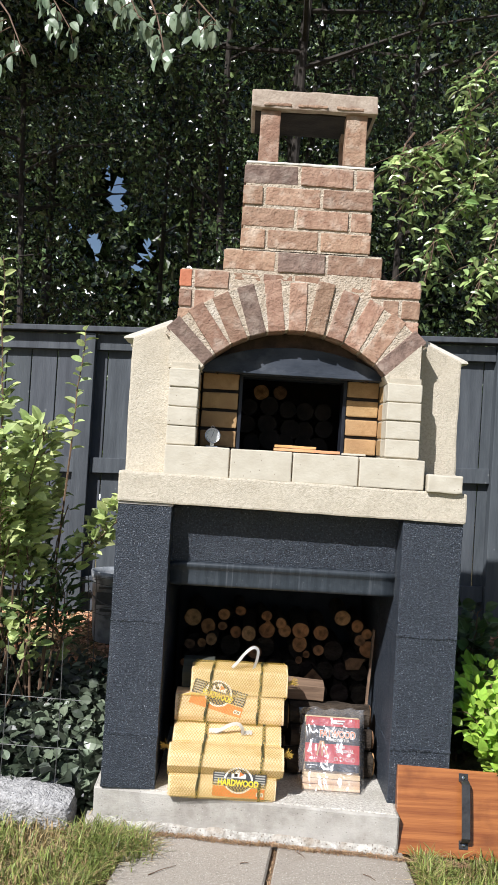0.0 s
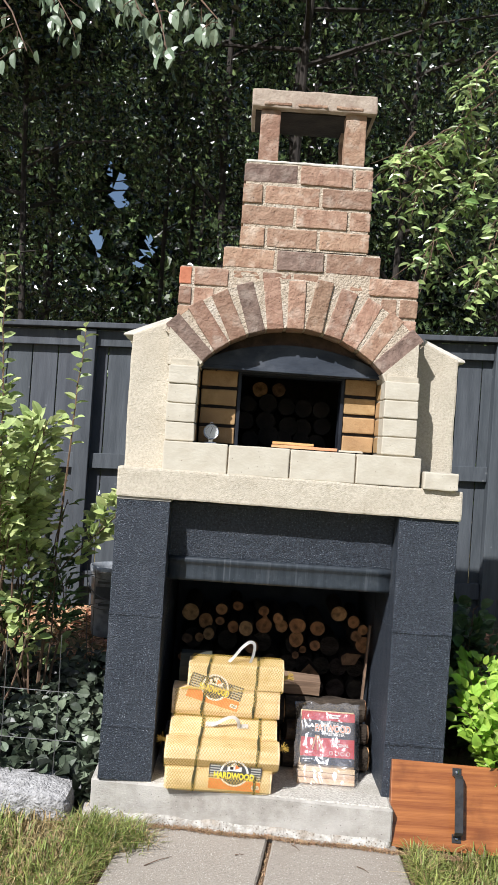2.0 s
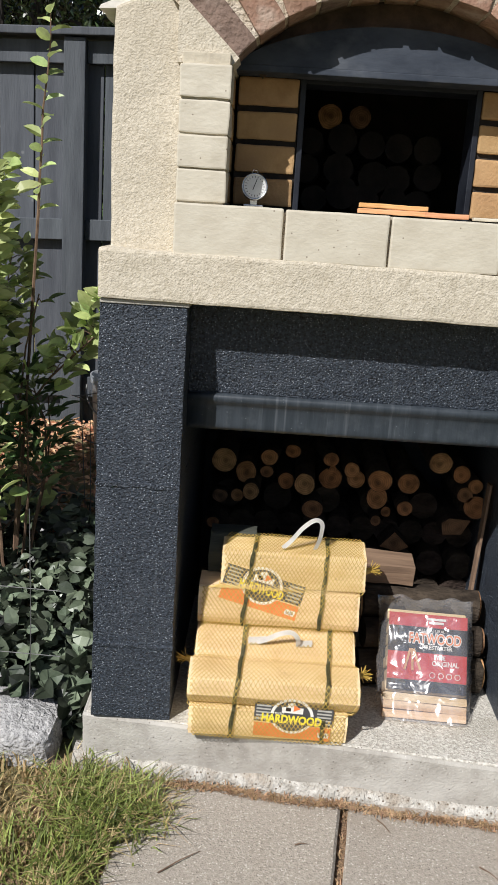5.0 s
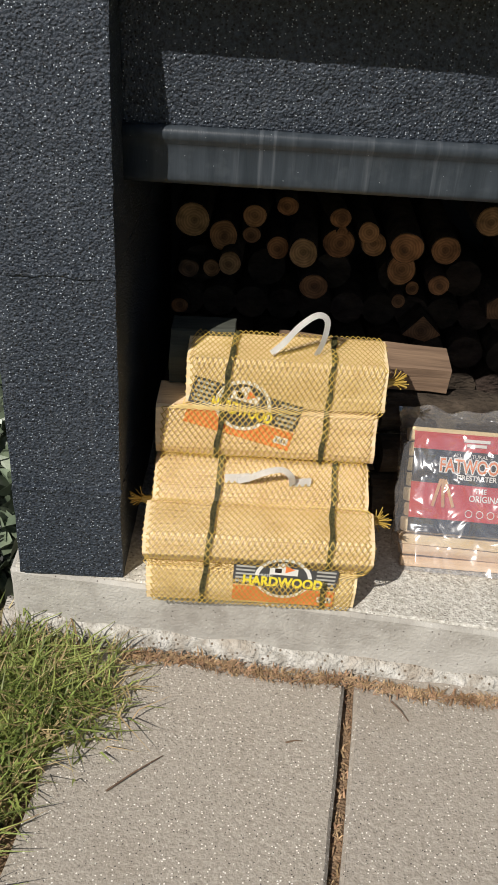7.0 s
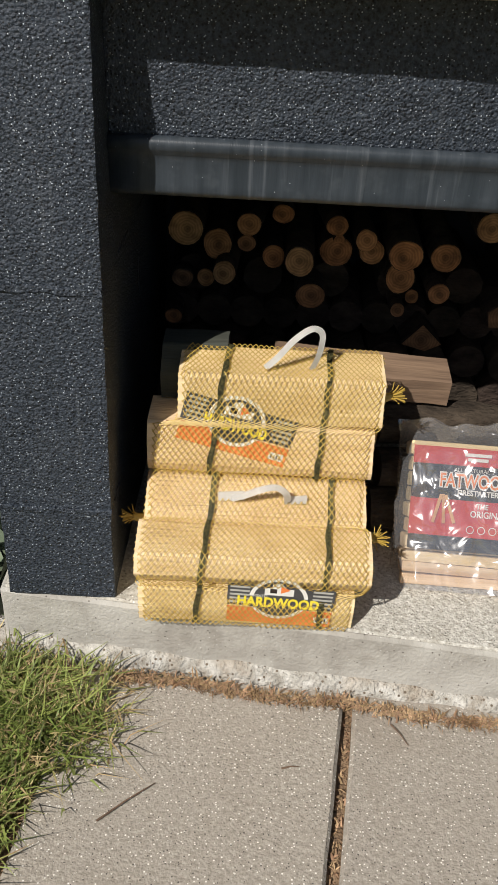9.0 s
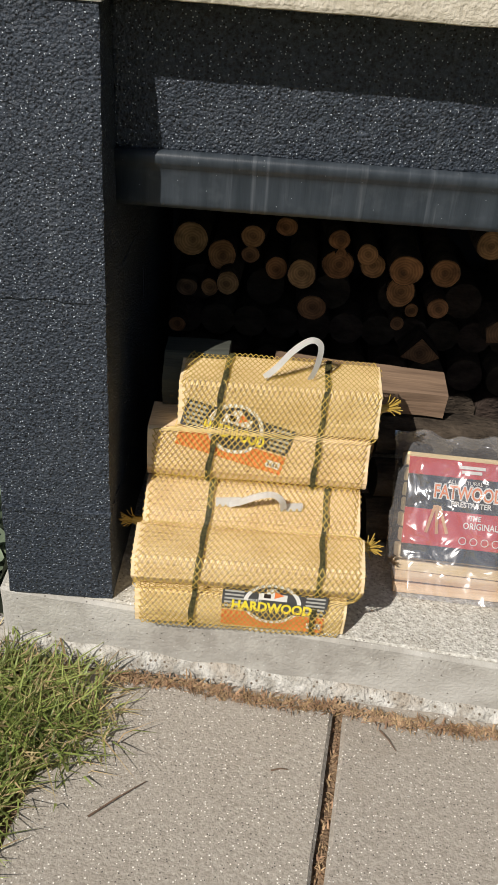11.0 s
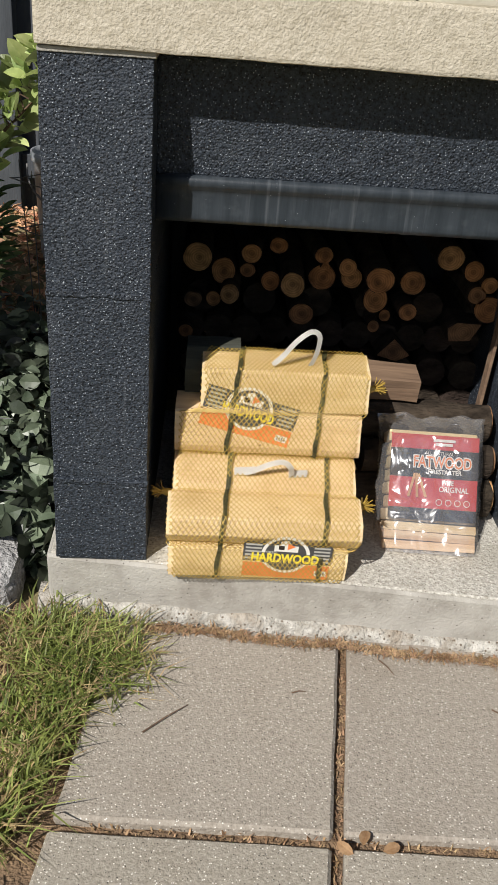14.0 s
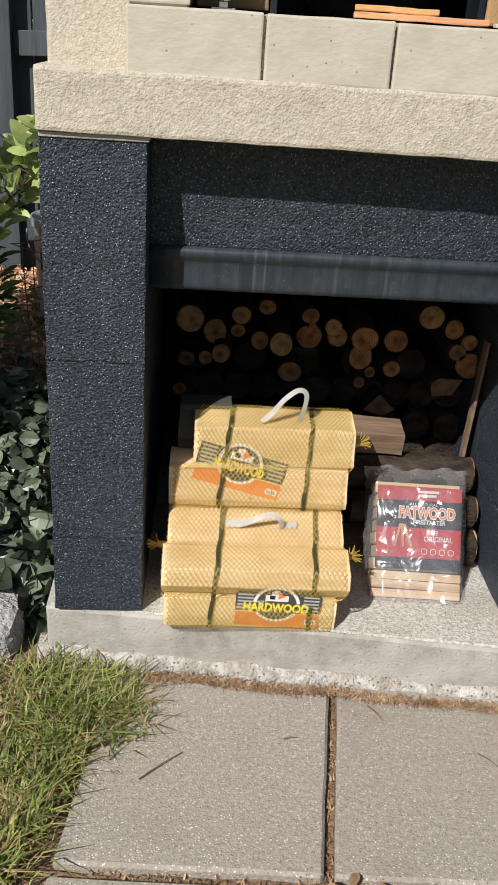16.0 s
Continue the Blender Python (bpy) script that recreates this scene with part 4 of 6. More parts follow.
def wood_label(m, parent, wide=0.19, word=0.76):
    """A firewood label: charcoal wings, orange foot, white ring with a yellow word."""
    m = m @ Matrix.Diagonal((1, 1, 0.45, 1))
    lab = flat("label", wide, 0.050, m, M_LABELDARK, parent, 0.0, 0, 0.012)
    lab["label"] = "charcoal and orange printed firewood label"
    flat("label_foot", wide * 0.98, 0.036, m, M_LABELORANGE, lab, 0.0006, 0.0, -0.034)
    flat("label_disc", 0.094, 0.088, m, M_LABELDARK, lab, 0.0012, -0.004, 0.008, 36)
    flat("label_ring", 0.102, 0.094, m, M_LABELWHITE, lab, 0.0018, -0.004, 0.008, 36, 0.86)
    flat("label_emblem", 0.050, 0.016, m, M_LABELWHITE, lab, 0.0018, -0.004, 0.024)
    flat("label_emblem", 0.026, 0.024, m, M_LABELWHITE, lab, 0.0020, -0.006, 0.034, 5)
    flat("label_emblem", 0.022, 0.020, m, M_LABELORANGE, lab, 0.0024, 0.004, 0.030, 3)
    flat("label_emblem", 0.012, 0.010, m, M_LOGBARK, lab, 0.0024, -0.014, 0.026)
    for k in range(5):
        for s in (-1, 1):
            flat("label_line", 0.034, 0.0042, m, M_LABELGREY, lab, 0.0012, s * wide * 0.385, 0.030 - k * 0.0088)
    flat("label_word_band", 0.145 * word, 0.026, m, M_LABELDARK, lab, 0.0024, 0.0, -0.001)
    words("HARDWOOD", 0.022, m, M_LABELYELLOW, lab, 0.0030, -0.004, -0.002, word, 0.0012)
    words("MIXED", 0.0062, m, M_LABELWHITE, lab, 0.0030, -0.036, 0.013)
    flat("label_tag", 0.026, 0.014, m, M_LABELWHITE, lab, 0.0014, wide * 0.40, -0.036)
    for k in range(4):
        flat("label_bar", 0.0022, 0.008, m, M_LABELDARK, lab, 0.0020, wide * 0.40 - 0.008 + k * 0.005, -0.036)


def build_bags():
    low = thing("firewood_bag", "netted bag of pale split hardwood lying on the concrete base", "firewood bag", "firewood bags", at=(-0.18, 0.08, 0.128))
    log_piece([(-0.050, 0.130), (-0.055, 0.165), (-0.050, 0.202), (0.06, 0.205), (0.065, 0.130)], -0.374, 0.000, 1, M_SPLIT, low, amount=0.0025)
    log_piece([(0.068, 0.132), (0.066, 0.208), (0.20, 0.205), (0.20, 0.132)], -0.365, 0.012, 2, M_SPLIT, low, amount=0.003)
    log_piece([(-0.036, 0.207), (-0.060, 0.238), (-0.048, 0.273), (0.022, 0.292), (0.050, 0.270), (0.04, 0.208)], -0.380, 0.024, 3, M_SPLIT, low, amount=0.0025)
    log_piece([(0.043, 0.212), (0.026, 0.290), (0.034, 0.306), (0.086, 0.342), (0.19, 0.338), (0.20, 0.210)], -0.372, 0.014, 4, M_SPLIT, low, amount=0.0025)
    prof = [(-0.03, 0.128), (-0.051, 0.129), (-0.056, 0.165), (-0.052, 0.201), (-0.048, 0.212), (-0.062, 0.238), (-0.050, 0.275), (0.020, 0.295), (0.026, 0.297), (0.034, 0.310), (0.086, 0.346), (0.16, 0.343)]
    netting(prof, [(-0.376, 0.002)] * 4 + [(-0.382, 0.026)] * 4 + [(-0.374, 0.016)] * 4, low)
    band(prof, -0.262, low, 0.030)
    band(prof, -0.052, low, 0.016)
    wood_label(pose(-0.128, -0.0575, 0.190, 93, 0, 0) @ pose(0, 0, 0, 0, 0, -2), low, 0.185)
    strap([(-0.222, 0.046, 0.330), (-0.200, 0.040, 0.342), (-0.172, 0.034, 0.360), (-0.145, 0.034, 0.366), (-0.128, 0.036, 0.352), (-0.124, 0.044, 0.329)], low, 0.012)
    strap([(-0.245, 0.050, 0.330), (-0.20, 0.053, 0.333)], low, 0.018)
    strap([(-0.130, 0.049, 0.329), (-0.090, 0.052, 0.332)], low, 0.016)
    tuft((0.034, 0.04, 0.262), (0.9, -0.1, 0.3), low, 4)
    tuft((-0.395, 0.07, 0.262), (-0.9, -0.2, 0.3), low, 5)

    up = thing("firewood_bag", "netted bag of pale split hardwood resting on another bag", "firewood bag", "firewood bags", at=(-0.17, 0.18, 0.326))
    log_piece([(0.098, 0.349), (0.094, 0.366), (0.107, 0.441), (0.20, 0.443), (0.24, 0.349)], -0.374, 0.022, 11, M_SPLIT, up, amount=0.0025)
    log_piece([(0.109, 0.446), (0.122, 0.528), (0.21, 0.545), (0.24, 0.447)], -0.322, 0.032, 12, M_SPLIT, up, amount=0.0025)
    log_piece([(0.185, 0.442), (0.175, 0.500), (0.196, 0.552), (0.26, 0.550), (0.27, 0.445)], -0.358, -0.240, 13, M_DARKWOOD, up, "grey_split_log", "dark grey weathered split log")
    prof = [(0.12, 0.347), (0.097, 0.348), (0.093, 0.366), (0.106, 0.441), (0.109, 0.446), (0.121, 0.530), (0.206, 0.546), (0.235, 0.513)]
    netting(prof, [(-0.375, 0.024)] * 4 + [(-0.324, 0.034)] * 4, up)
    band(prof, -0.250, up, 0.036)
    band(prof, -0.068, up, 0.016)
    wood_label(pose(-0.218, 0.1062, 0.441, 81, 0, 0) @ pose(0, 0, 0, 0, 0, -14), up, 0.20, 0.60)
    strap([(-0.176, 0.142, 0.538), (-0.155, 0.138, 0.562), (-0.130, 0.136, 0.596), (-0.102, 0.136, 0.618), (-0.084, 0.138, 0.608), (-0.086, 0.140, 0.572), (-0.096, 0.146, 0.538)], up, 0.011)
    tuft((0.046, 0.150, 0.492), (0.9, -0.1, 0.3), up, 6)


build_bags()


def build_kindling_bag():
    """A clear bag of kindling sticks, leaning back on the logs."""
    bag = thing("kindling_bag", "clear plastic bag of resinous kindling with a red and black print", "kindling bag", at=(0.21, 0.10, 0.1285))
    m = pose(0.208, 0.066, 0.133, 0, 0, -3) @ pose(0, 0, 0, -33, 0, 0)
    r = np.random.default_rng(3)
    for row in range(3):
        for k in range(5):
            z = 0.004 + row * 0.0205 + 0.001 * r.random()
            y = 0.008 + k * 0.021
            bm = box(-0.108 + 0.006 * r.random(), 0.108 - 0.006 * r.random(), y - 0.006 * r.random() * (k == 0), y + 0.0185, z, z + 0.0195, 0.002, m=m @ pose(0, 0, 0, 0, 0.7 * r.normal(), 0))
            part("kindling_stick", bm, M_PINKWOOD, bag)
    for k in range(7):
        z = 0.068 + k * 0.030
        bm = box(-0.104 + 0.008 * r.random(), 0.104 - 0.008 * r.random(), 0.010, 0.092, z, z + 0.027, 0.004, m=m)
        part("kindling_stick", bm, M_PINKWOOD, bag)
    # printed front sheet, gently crumpled, in bands
    def sheet(name, z0, z1, x0, x1, y, material, label="", nx=18, nz=8, amp=0.0016):
        vs, fs = [], []
        for j in range(nz + 1):
            for i in range(nx + 1):
                x, z = x0 + (x1 - x0) * i / nx, z0 + (z1 - z0) * j / nz
                d = y + amp * noise.noise(Vector((x * 26, z * 22, 1.0)))
                vs.append(tuple(m @ Vector((x, d, z))))
        for j in range(nz):
            for i in range(nx):
                a = j * (nx + 1) + i
                fs.append((a, a + 1, a + nx + 2, a + nx + 1))
        return link(name, mesh_of(name, vs, fs, True), material, bag, label)

    sheet("print_lower", 0.072, 0.098, -0.100, 0.100, -0.001, M_BLACKFILM, "black print")
    red = sheet("print_red", 0.099, 0.168, -0.100, 0.100, -0.001, M_RED, "red print with small lettering")
    black = sheet("print_black", 0.169, 0.232, -0.100, 0.100, -0.001, M_BLACKFILM, "black print with the product word")
    sheet("print_top", 0.233, 0.266, -0.100, 0.100, -0.001, M_RED, "red print")
    front = m @ pose(0, -0.0036, 0, 90, 0, 0)
    words("FATWOOD", 0.026, front, M_LABELWHITE, black, -0.0003, 0.018, 0.203, 0.72, 0.0030)
    words("FATWOOD", 0.026, front, M_LABELORANGE, black, 0.0004, 0.018, 0.203, 0.72, 0.0004)
    words("FIRESTARTER", 0.010, front, M_LABELWHITE, black, 0.0004, 0.024, 0.182, 0.95, 0.0004)
    words("ALL NATURAL", 0.0075, front, M_LABELWHITE, black, 0.0004, 0.010, 0.224)
    words("THE", 0.010, front, M_LABELWHITE, red, 0.0004, 0.034, 0.158, 0.9, 0.0003)
    words("ORIGINAL", 0.0125, front, M_LABELWHITE, red, 0.0004, 0.046, 0.143, 0.85, 0.0003)
    for k in range(4):
        flat("print_ring", 0.015, 0.015, front, M_LABELWHITE, red, 0.0004, 0.014 + k * 0.021, 0.114, 18, 0.80)
    for k in range(2):
        flat("print_bar", 0.050 - 0.012 * k, 0.006, front, M_LABELWHITE, red, 0.0004, 0.020, 0.254 - k * 0.009)
    for k, a in enumerate((-14, 4, 20)):
        flat("print_stick", 0.006, 0.055, front, M_ORANGEWOOD, red, 0.0005, -0.050 + k * 0.012, 0.150, turn=a)
    # the clear bag round it
    vs, fs = [], []
    nx, nz = 30, 30
    for s, y in ((0, -0.017), (1, 0.112)):
        for j in range(nz + 1):
            for i in range(nx + 1):
                u, v = i / nx, j / nz
                x, z = -0.122 + 0.244 * u, -0.003 + 0.318 * v
                pinch = 1 - 0.93 * max(0.0, (v - 0.84) / 0.16) ** 0.8
                edge = min(1.0, 6 * min(u, 1 - u)) ** 0.5
                d = 0.05 + (y - 0.05) * pinch * edge + 0.005 * noise.noise(Vector((x * 34, z * 30, 4.0 + 5 * s)))
                d = min(d, -0.0085) if s == 0 and 0.08 < u < 0.92 and v < 0.86 else d
                loose = max(0.0, (v - 0.80) / 0.20)
                d += 0.016 * loose * noise.noise(Vector((x * 28, z * 40, 9.0)))
                z += 0.016 * loose * noise.noise(Vector((x * 22, 2.0, 7.0)))
                x += (0.004 + 0.012 * loose) * noise.noise(Vector((z * 30, s * 0.3, 0)))
                vs.append(tuple(m @ Vector((x, d, z))))
    for s in (0, 1):
        o = s * (nx + 1) * (nz + 1)
        for j in range(nz):
            for i in range(nx):
                a = o + j * (nx + 1) + i
                fs.append((a, a + 1, a + nx + 2, a + nx + 1))
    link("plastic_bag", mesh_of("plastic_bag", vs, fs, True), M_FILM, bag, "clear crinkled plastic film")


build_kindling_bag()


# ---------------------------------------------------------------- log stack in the store
def round_log(x, y, z, r, length, seed, squash=1.0, turn=0.0):
    """A round log lying along y, with bark and a sawn end."""
    g = np.random.default_rng(int(seed))
    ob = thing("firewood_log", "round firewood log with bark and a sawn end", "firewood log", "stacked firewood", at=(x, y + length / 2, z - r))
    n = 18
    def rim(rad, yy):
        return [(x + rad * (1 + 0.09 * noise.noise(Vector((math.cos(a) * 1.3, math.sin(a) * 1.3, seed)))) * math.cos(a + turn), yy,
                 z + squash * rad * (1 + 0.09 * noise.noise(Vector((math.cos(a) * 1.3, math.sin(a) * 1.3, seed)))) * math.sin(a + turn)) for a in (2 * math.pi * k / n for k in range(n))]
    tilt = g.normal(0, 0.012, 2)
    bm = bmesh.new()
    rings = [[bm.verts.new(Vector(p) + Vector((tilt[0], 0, tilt[1])) * t) for p in rim(r, y + 0.003 + (length - 0.003) * t)] for t in (0, 0.3, 0.65, 1)]
    for a, b in zip(rings, rings[1:]):
        for k in range(n):
            bm.faces.new((a[k], a[(k + 1) % n], b[(k + 1) % n], b[k]))
    bm.faces.new(rings[0]), bm.faces.new(rings[-1])
    part("bark", bm, M_LOGBARK, ob, "rough brown bark")
    bm = bmesh.new()
    heart = Vector((x + 0.10 * r * math.sin(seed), y, z + 0.10 * r * math.cos(seed * 2)))
    f = [bm.verts.new(Vector(p) - heart) for p in rim(r * 0.93, y - 0.001)]
    b = [bm.verts.new(Vector(p) - heart) for p in rim(r * 0.95, y + 0.004)]
    for k in range(n):
        bm.faces.new((f[k], f[(k + 1) % n], b[(k + 1) % n], b[k]))
    bm.faces.new(f)
    end = part("sawn_end", bm, M_ENDWOOD, ob, "sawn end grain")
    end.location = Vector(end.location) + heart
    return ob


LOGS = [(-0.346, 0.644, 0.037), (-0.282, 0.606, 0.031), (-0.219, 0.668, 0.025), (-0.151, 0.678, 0.023), (-0.166, 0.592, 0.024), (-0.114, 0.595, 0.03),
        (-0.037, 0.602, 0.036), (-0.043, 0.669, 0.023), (0.017, 0.642, 0.022), (0.036, 0.605, 0.027), (0.098, 0.619, 0.037), (0.185, 0.608, 0.032),
        (0.1, 0.555, 0.032), (0.175, 0.544, 0.023), (-0.354, 0.53, 0.023), (-0.304, 0.541, 0.019), (-0.265, 0.563, 0.024), (-0.223, 0.609, 0.02),
        (-0.085, 0.519, 0.031), (0.099, 0.495, 0.015), (0.131, 0.512, 0.015), (-0.368, 0.464, 0.019), (0.271, 0.674, 0.034), (0.335, 0.643, 0.025)]


def build_logs():
    for i, (x, z, r) in enumerate(LOGS):
        round_log(x, 0.53 + 0.03 * math.sin(i * 2.3), z, r, 0.30, i + 1, 1.0 + 0.12 * math.sin(i * 1.7), i * 0.8)
    for x, z, r, s in ((0.346, 0.590, 0.024, 31), (0.380, 0.555, 0.036, 32), (0.372, 0.617, 0.022, 33)):
        round_log(x, 0.52, z, r, 0.30, s)
    # split quarters
    for x, z, pts, s, name in ((0.158, 0.430, [(-0.042, -0.012), (0.0, 0.036), (0.046, -0.008), (0.012, -0.026)], 1, "quarter"),
                               (0.329, 0.492, [(-0.042, 0.010), (-0.02, 0.026), (0.044, 0.024), (0.02, -0.022), (-0.036, -0.026)], 2, "quarter"),
                               (-0.037, 0.640, [(-0.014, -0.004), (0.0, 0.020), (0.016, -0.004)], 3, "wedge")):
        ob = thing("split_firewood", "split firewood quarter with a sawn end in the stack", "firewood log", "stacked firewood", at=(x, 0.68, z - 0.03))
        part("bark", prism([(x + a, z + b) for a, b in pts], "y", 0.523, 0.82, 0.003), M_LOGBARK, ob)
        end = part("sawn_end", prism([(a * 0.95, b * 0.95) for a, b in pts], "y", 0.5195, 0.522), M_ENDWOOD, ob)
        end.location = Vector(end.location) + Vector((x, 0, z))
    # darker bark-sided logs that fill the stack below and behind
    g = np.random.default_rng(11)
    for k in range(26):
        x = -0.37 + 0.0296 * k
        for z in (0.175, 0.262, 0.350):
            if (k + int(z * 100)) % 3 == 0:
                r = 0.040 + 0.008 * g.random()
                ob = thing("firewood_log", "dark bark-covered log low in the stack", "firewood log", "stacked firewood", at=(x, 0.72, z - r))
                part("bark", tube([(x, 0.575 + 0.02 * g.random(), z), (x + 0.01 * g.normal(), 0.72, z), (x, 0.88, z)], r, 12), M_LOGBARK, ob)
    for k in range(11):
        x = -0.36 + 0.072 * k
        ob = thing("firewood_log", "dark bark-covered log in the stack", "firewood log", "stacked firewood", at=(x, 0.74, 0.41))
        part("bark", tube([(x, 0.60, 0.44), (x + 0.01, 0.74, 0.445), (x, 0.88, 0.44)], 0.038, 12), M_LOGBARK, ob)
        if k % 2 == 0:
            ob = thing("firewood_log", "dark bark-covered log in the stack", "firewood log", "stacked firewood", at=(x, 0.74, 0.50))
            part("bark", tube([(x + 0.03, 0.60, 0.525), (x + 0.03, 0.74, 0.53), (x + 0.03, 0.88, 0.525)], 0.042, 12), M_LOGBARK, ob)
    # long logs lying across, behind the bags
    for (x0, x1, y, z, r) in ((0.055, 0.365, 0.335, 0.335, 0.048), (0.050, 0.375, 0.250, 0.178, 0.048), (0.06, 0.372, 0.275, 0.262, 0.040), (-0.38, 0.04, 0.34, 0.19, 0.06), (-0.38, 0.05, 0.35, 0.32, 0.06)):
        ob = thing("firewood_log", "dark rough-barked log lying across the store", "firewood log", "stacked firewood", at=((x0 + x1) / 2, y, z - r))
        bm = tube([(x0 + (x1 - x0) * t, y + 0.006 * math.sin(t * 5), z) for t in (0, 0.2, 0.4, 0.6, 0.8, 1)], r, 16)
        wobble(bm, 0.007, 18, x0)
        part("bark", bm, M_LOGBARK, ob)
        part("sawn_end", lathe([(r * 0.86, -0.003), (r * 0.86, 0.003)], (x1 + 0.004, y, z), Vector((1, 0, 0)), 16), M_ENDWOOD, ob)
    ob = thing("split_firewood", "brown split firewood board with straight grain", "firewood log", "stacked firewood", at=(0.04, 0.36, 0.385))
    log_piece([(0.315, 0.392), (0.310, 0.450), (0.40, 0.458), (0.41, 0.392)], -0.16, 0.185, 21, M_SPLITGREY, ob, "board", amount=0.003)
    ob.rotation_euler = (0, radians(3), 0)
    board = box(0.356, 0.363, 0.40, 0.43, 0.129, 0.66, 0.001, m=Matrix.Translation((0.36, 0.42, 0.13)) @ pose(0, 0, 0, 0, 2.6, 0) @ Matrix.Translation((-0.36, -0.42, -0.13)))
    tagged(part("leaning_board", board, M_SPLITGREY), "thin grey board leaning on the wall of the wood store", "board")


build_logs()

# logs drying inside the oven
def build_oven_logs():
    for x, z, r, s in ((-0.120, 1.592, 0.034, 51), (-0.040, 1.594, 0.030, 52)):
        round_log(x, 0.60, z, r, 0.17, s)
    g = np.random.default_rng(17)
    for k in range(5):
        for z in (1.383, 1.459, 1.527):
            x, r = -0.16 + 0.075 * k + g.normal(0, 0.010), 0.034 + 0.010 * g.random()
            zz, y = z + g.normal(0, 0.008), 0.56 + 0.05 * g.random()
            ob = thing("firewood_log", "log stacked inside the oven, shade put into its colour", "firewood log", "firewood in the oven", at=(x, 0.66, zz - r))
            # near-black bark, the dark of the cavity painted in
            part("bark", tube([(x, y, zz), (x + 0.01, 0.66, zz), (x, 0.76, zz)], r, 12), M_SOOTSHADE, ob)


build_oven_logs()


# ---------------------------------------------------------------- small things on the ledge
def build_thermometer():
    c = Vector((-0.300, 0.128, 1.388))
    way = Vector((0.12, -1.0, 0.12)).normalized()
    th = thing("oven_thermometer", "round steel oven thermometer standing on the ledge", "thermometer", at=(c.x, c.y, 1.3455))
    part("case", lathe([(0.026, -0.004), (0.0295, 0.0), (0.0295, 0.010), (0.026, 0.012), (0.0255, 0.010)], c, way), M_CHROME, th, "polished steel case", True)
    part("dial", lathe([(0.0245, 0.0095), (0.0245, 0.0112)], c, way), M_DIAL, th, "pale dial face")
    rot = way.to_track_quat("Z", "Y").to_matrix().to_4x4()
    m = Matrix.Translation(c) @ rot
    for k in range(20):
        a = 2 * math.pi * k / 20
        flat("dial_mark", 0.0012, 0.004, m @ pose(0.020 * math.cos(a), 0.020 * math.sin(a), 0.0118, 0, 0, math.degrees(a) + 90), M_LABELDARK, th, 0)
    flat("needle", 0.0016, 0.026, m @ pose(0, 0.004, 0.0122, 0, 0, -20), M_IRON, th, 0)
    part("foot", box(c.x - 0.022, c.x + 0.022, c.y - 0.014, c.y + 0.016, 1.3455, 1.3505, 0.002), M_CHROME, th, "steel foot")
    part("stem", box(c.x - 0.008, c.x + 0.008, c.y - 0.002, c.y + 0.004, 1.349, 1.364, 0.001), M_CHROME, th)
    part("hook", tube([c + Vector((-0.006, 0, 0.028)), c + Vector((-0.004, 0, 0.036)), c + Vector((0.004, 0, 0.036)), c + Vector((0.006, 0, 0.028))], 0.0016, 6), M_CHROME, th)


build_thermometer()


def build_kindling():
    for k, (x0, x1, y0, y1, z, w) in enumerate(((-0.075, 0.110, 0.050, 0.075, 1.3475, 0.014), (-0.060, 0.165, 0.085, 0.060, 1.3475, 0.016), (-0.072, 0.080, 0.066, 0.088, 1.359, 0.010))):
        d = Vector((x1 - x0, y1 - y0, 0))
        m = Matrix.Translation((x0, y0, z)) @ d.to_track_quat("X", "Z").to_matrix().to_4x4()
        bm = rough_box(0, d.length, -w / 2, w / 2, 0, 0.010, 0.02, 0.0015, 30, k * 3.0, 0.002, m=m)
        tagged(part("kindling_stick", bm, M_ORANGEWOOD), "thin orange resinous kindling stick on the ledge", "kindling", "kindling on the ledge")
    bm = rough_box(0.17, 0.255, 0.03, 0.05, 1.346, 1.353, 0.02, 0.0015, 30, 4.0, 0.002)
    tagged(part("kindling_stick", bm, M_CREAMBRICK), "pale split kindling stick on the ledge", "kindling", "kindling on the ledge")


build_kindling()


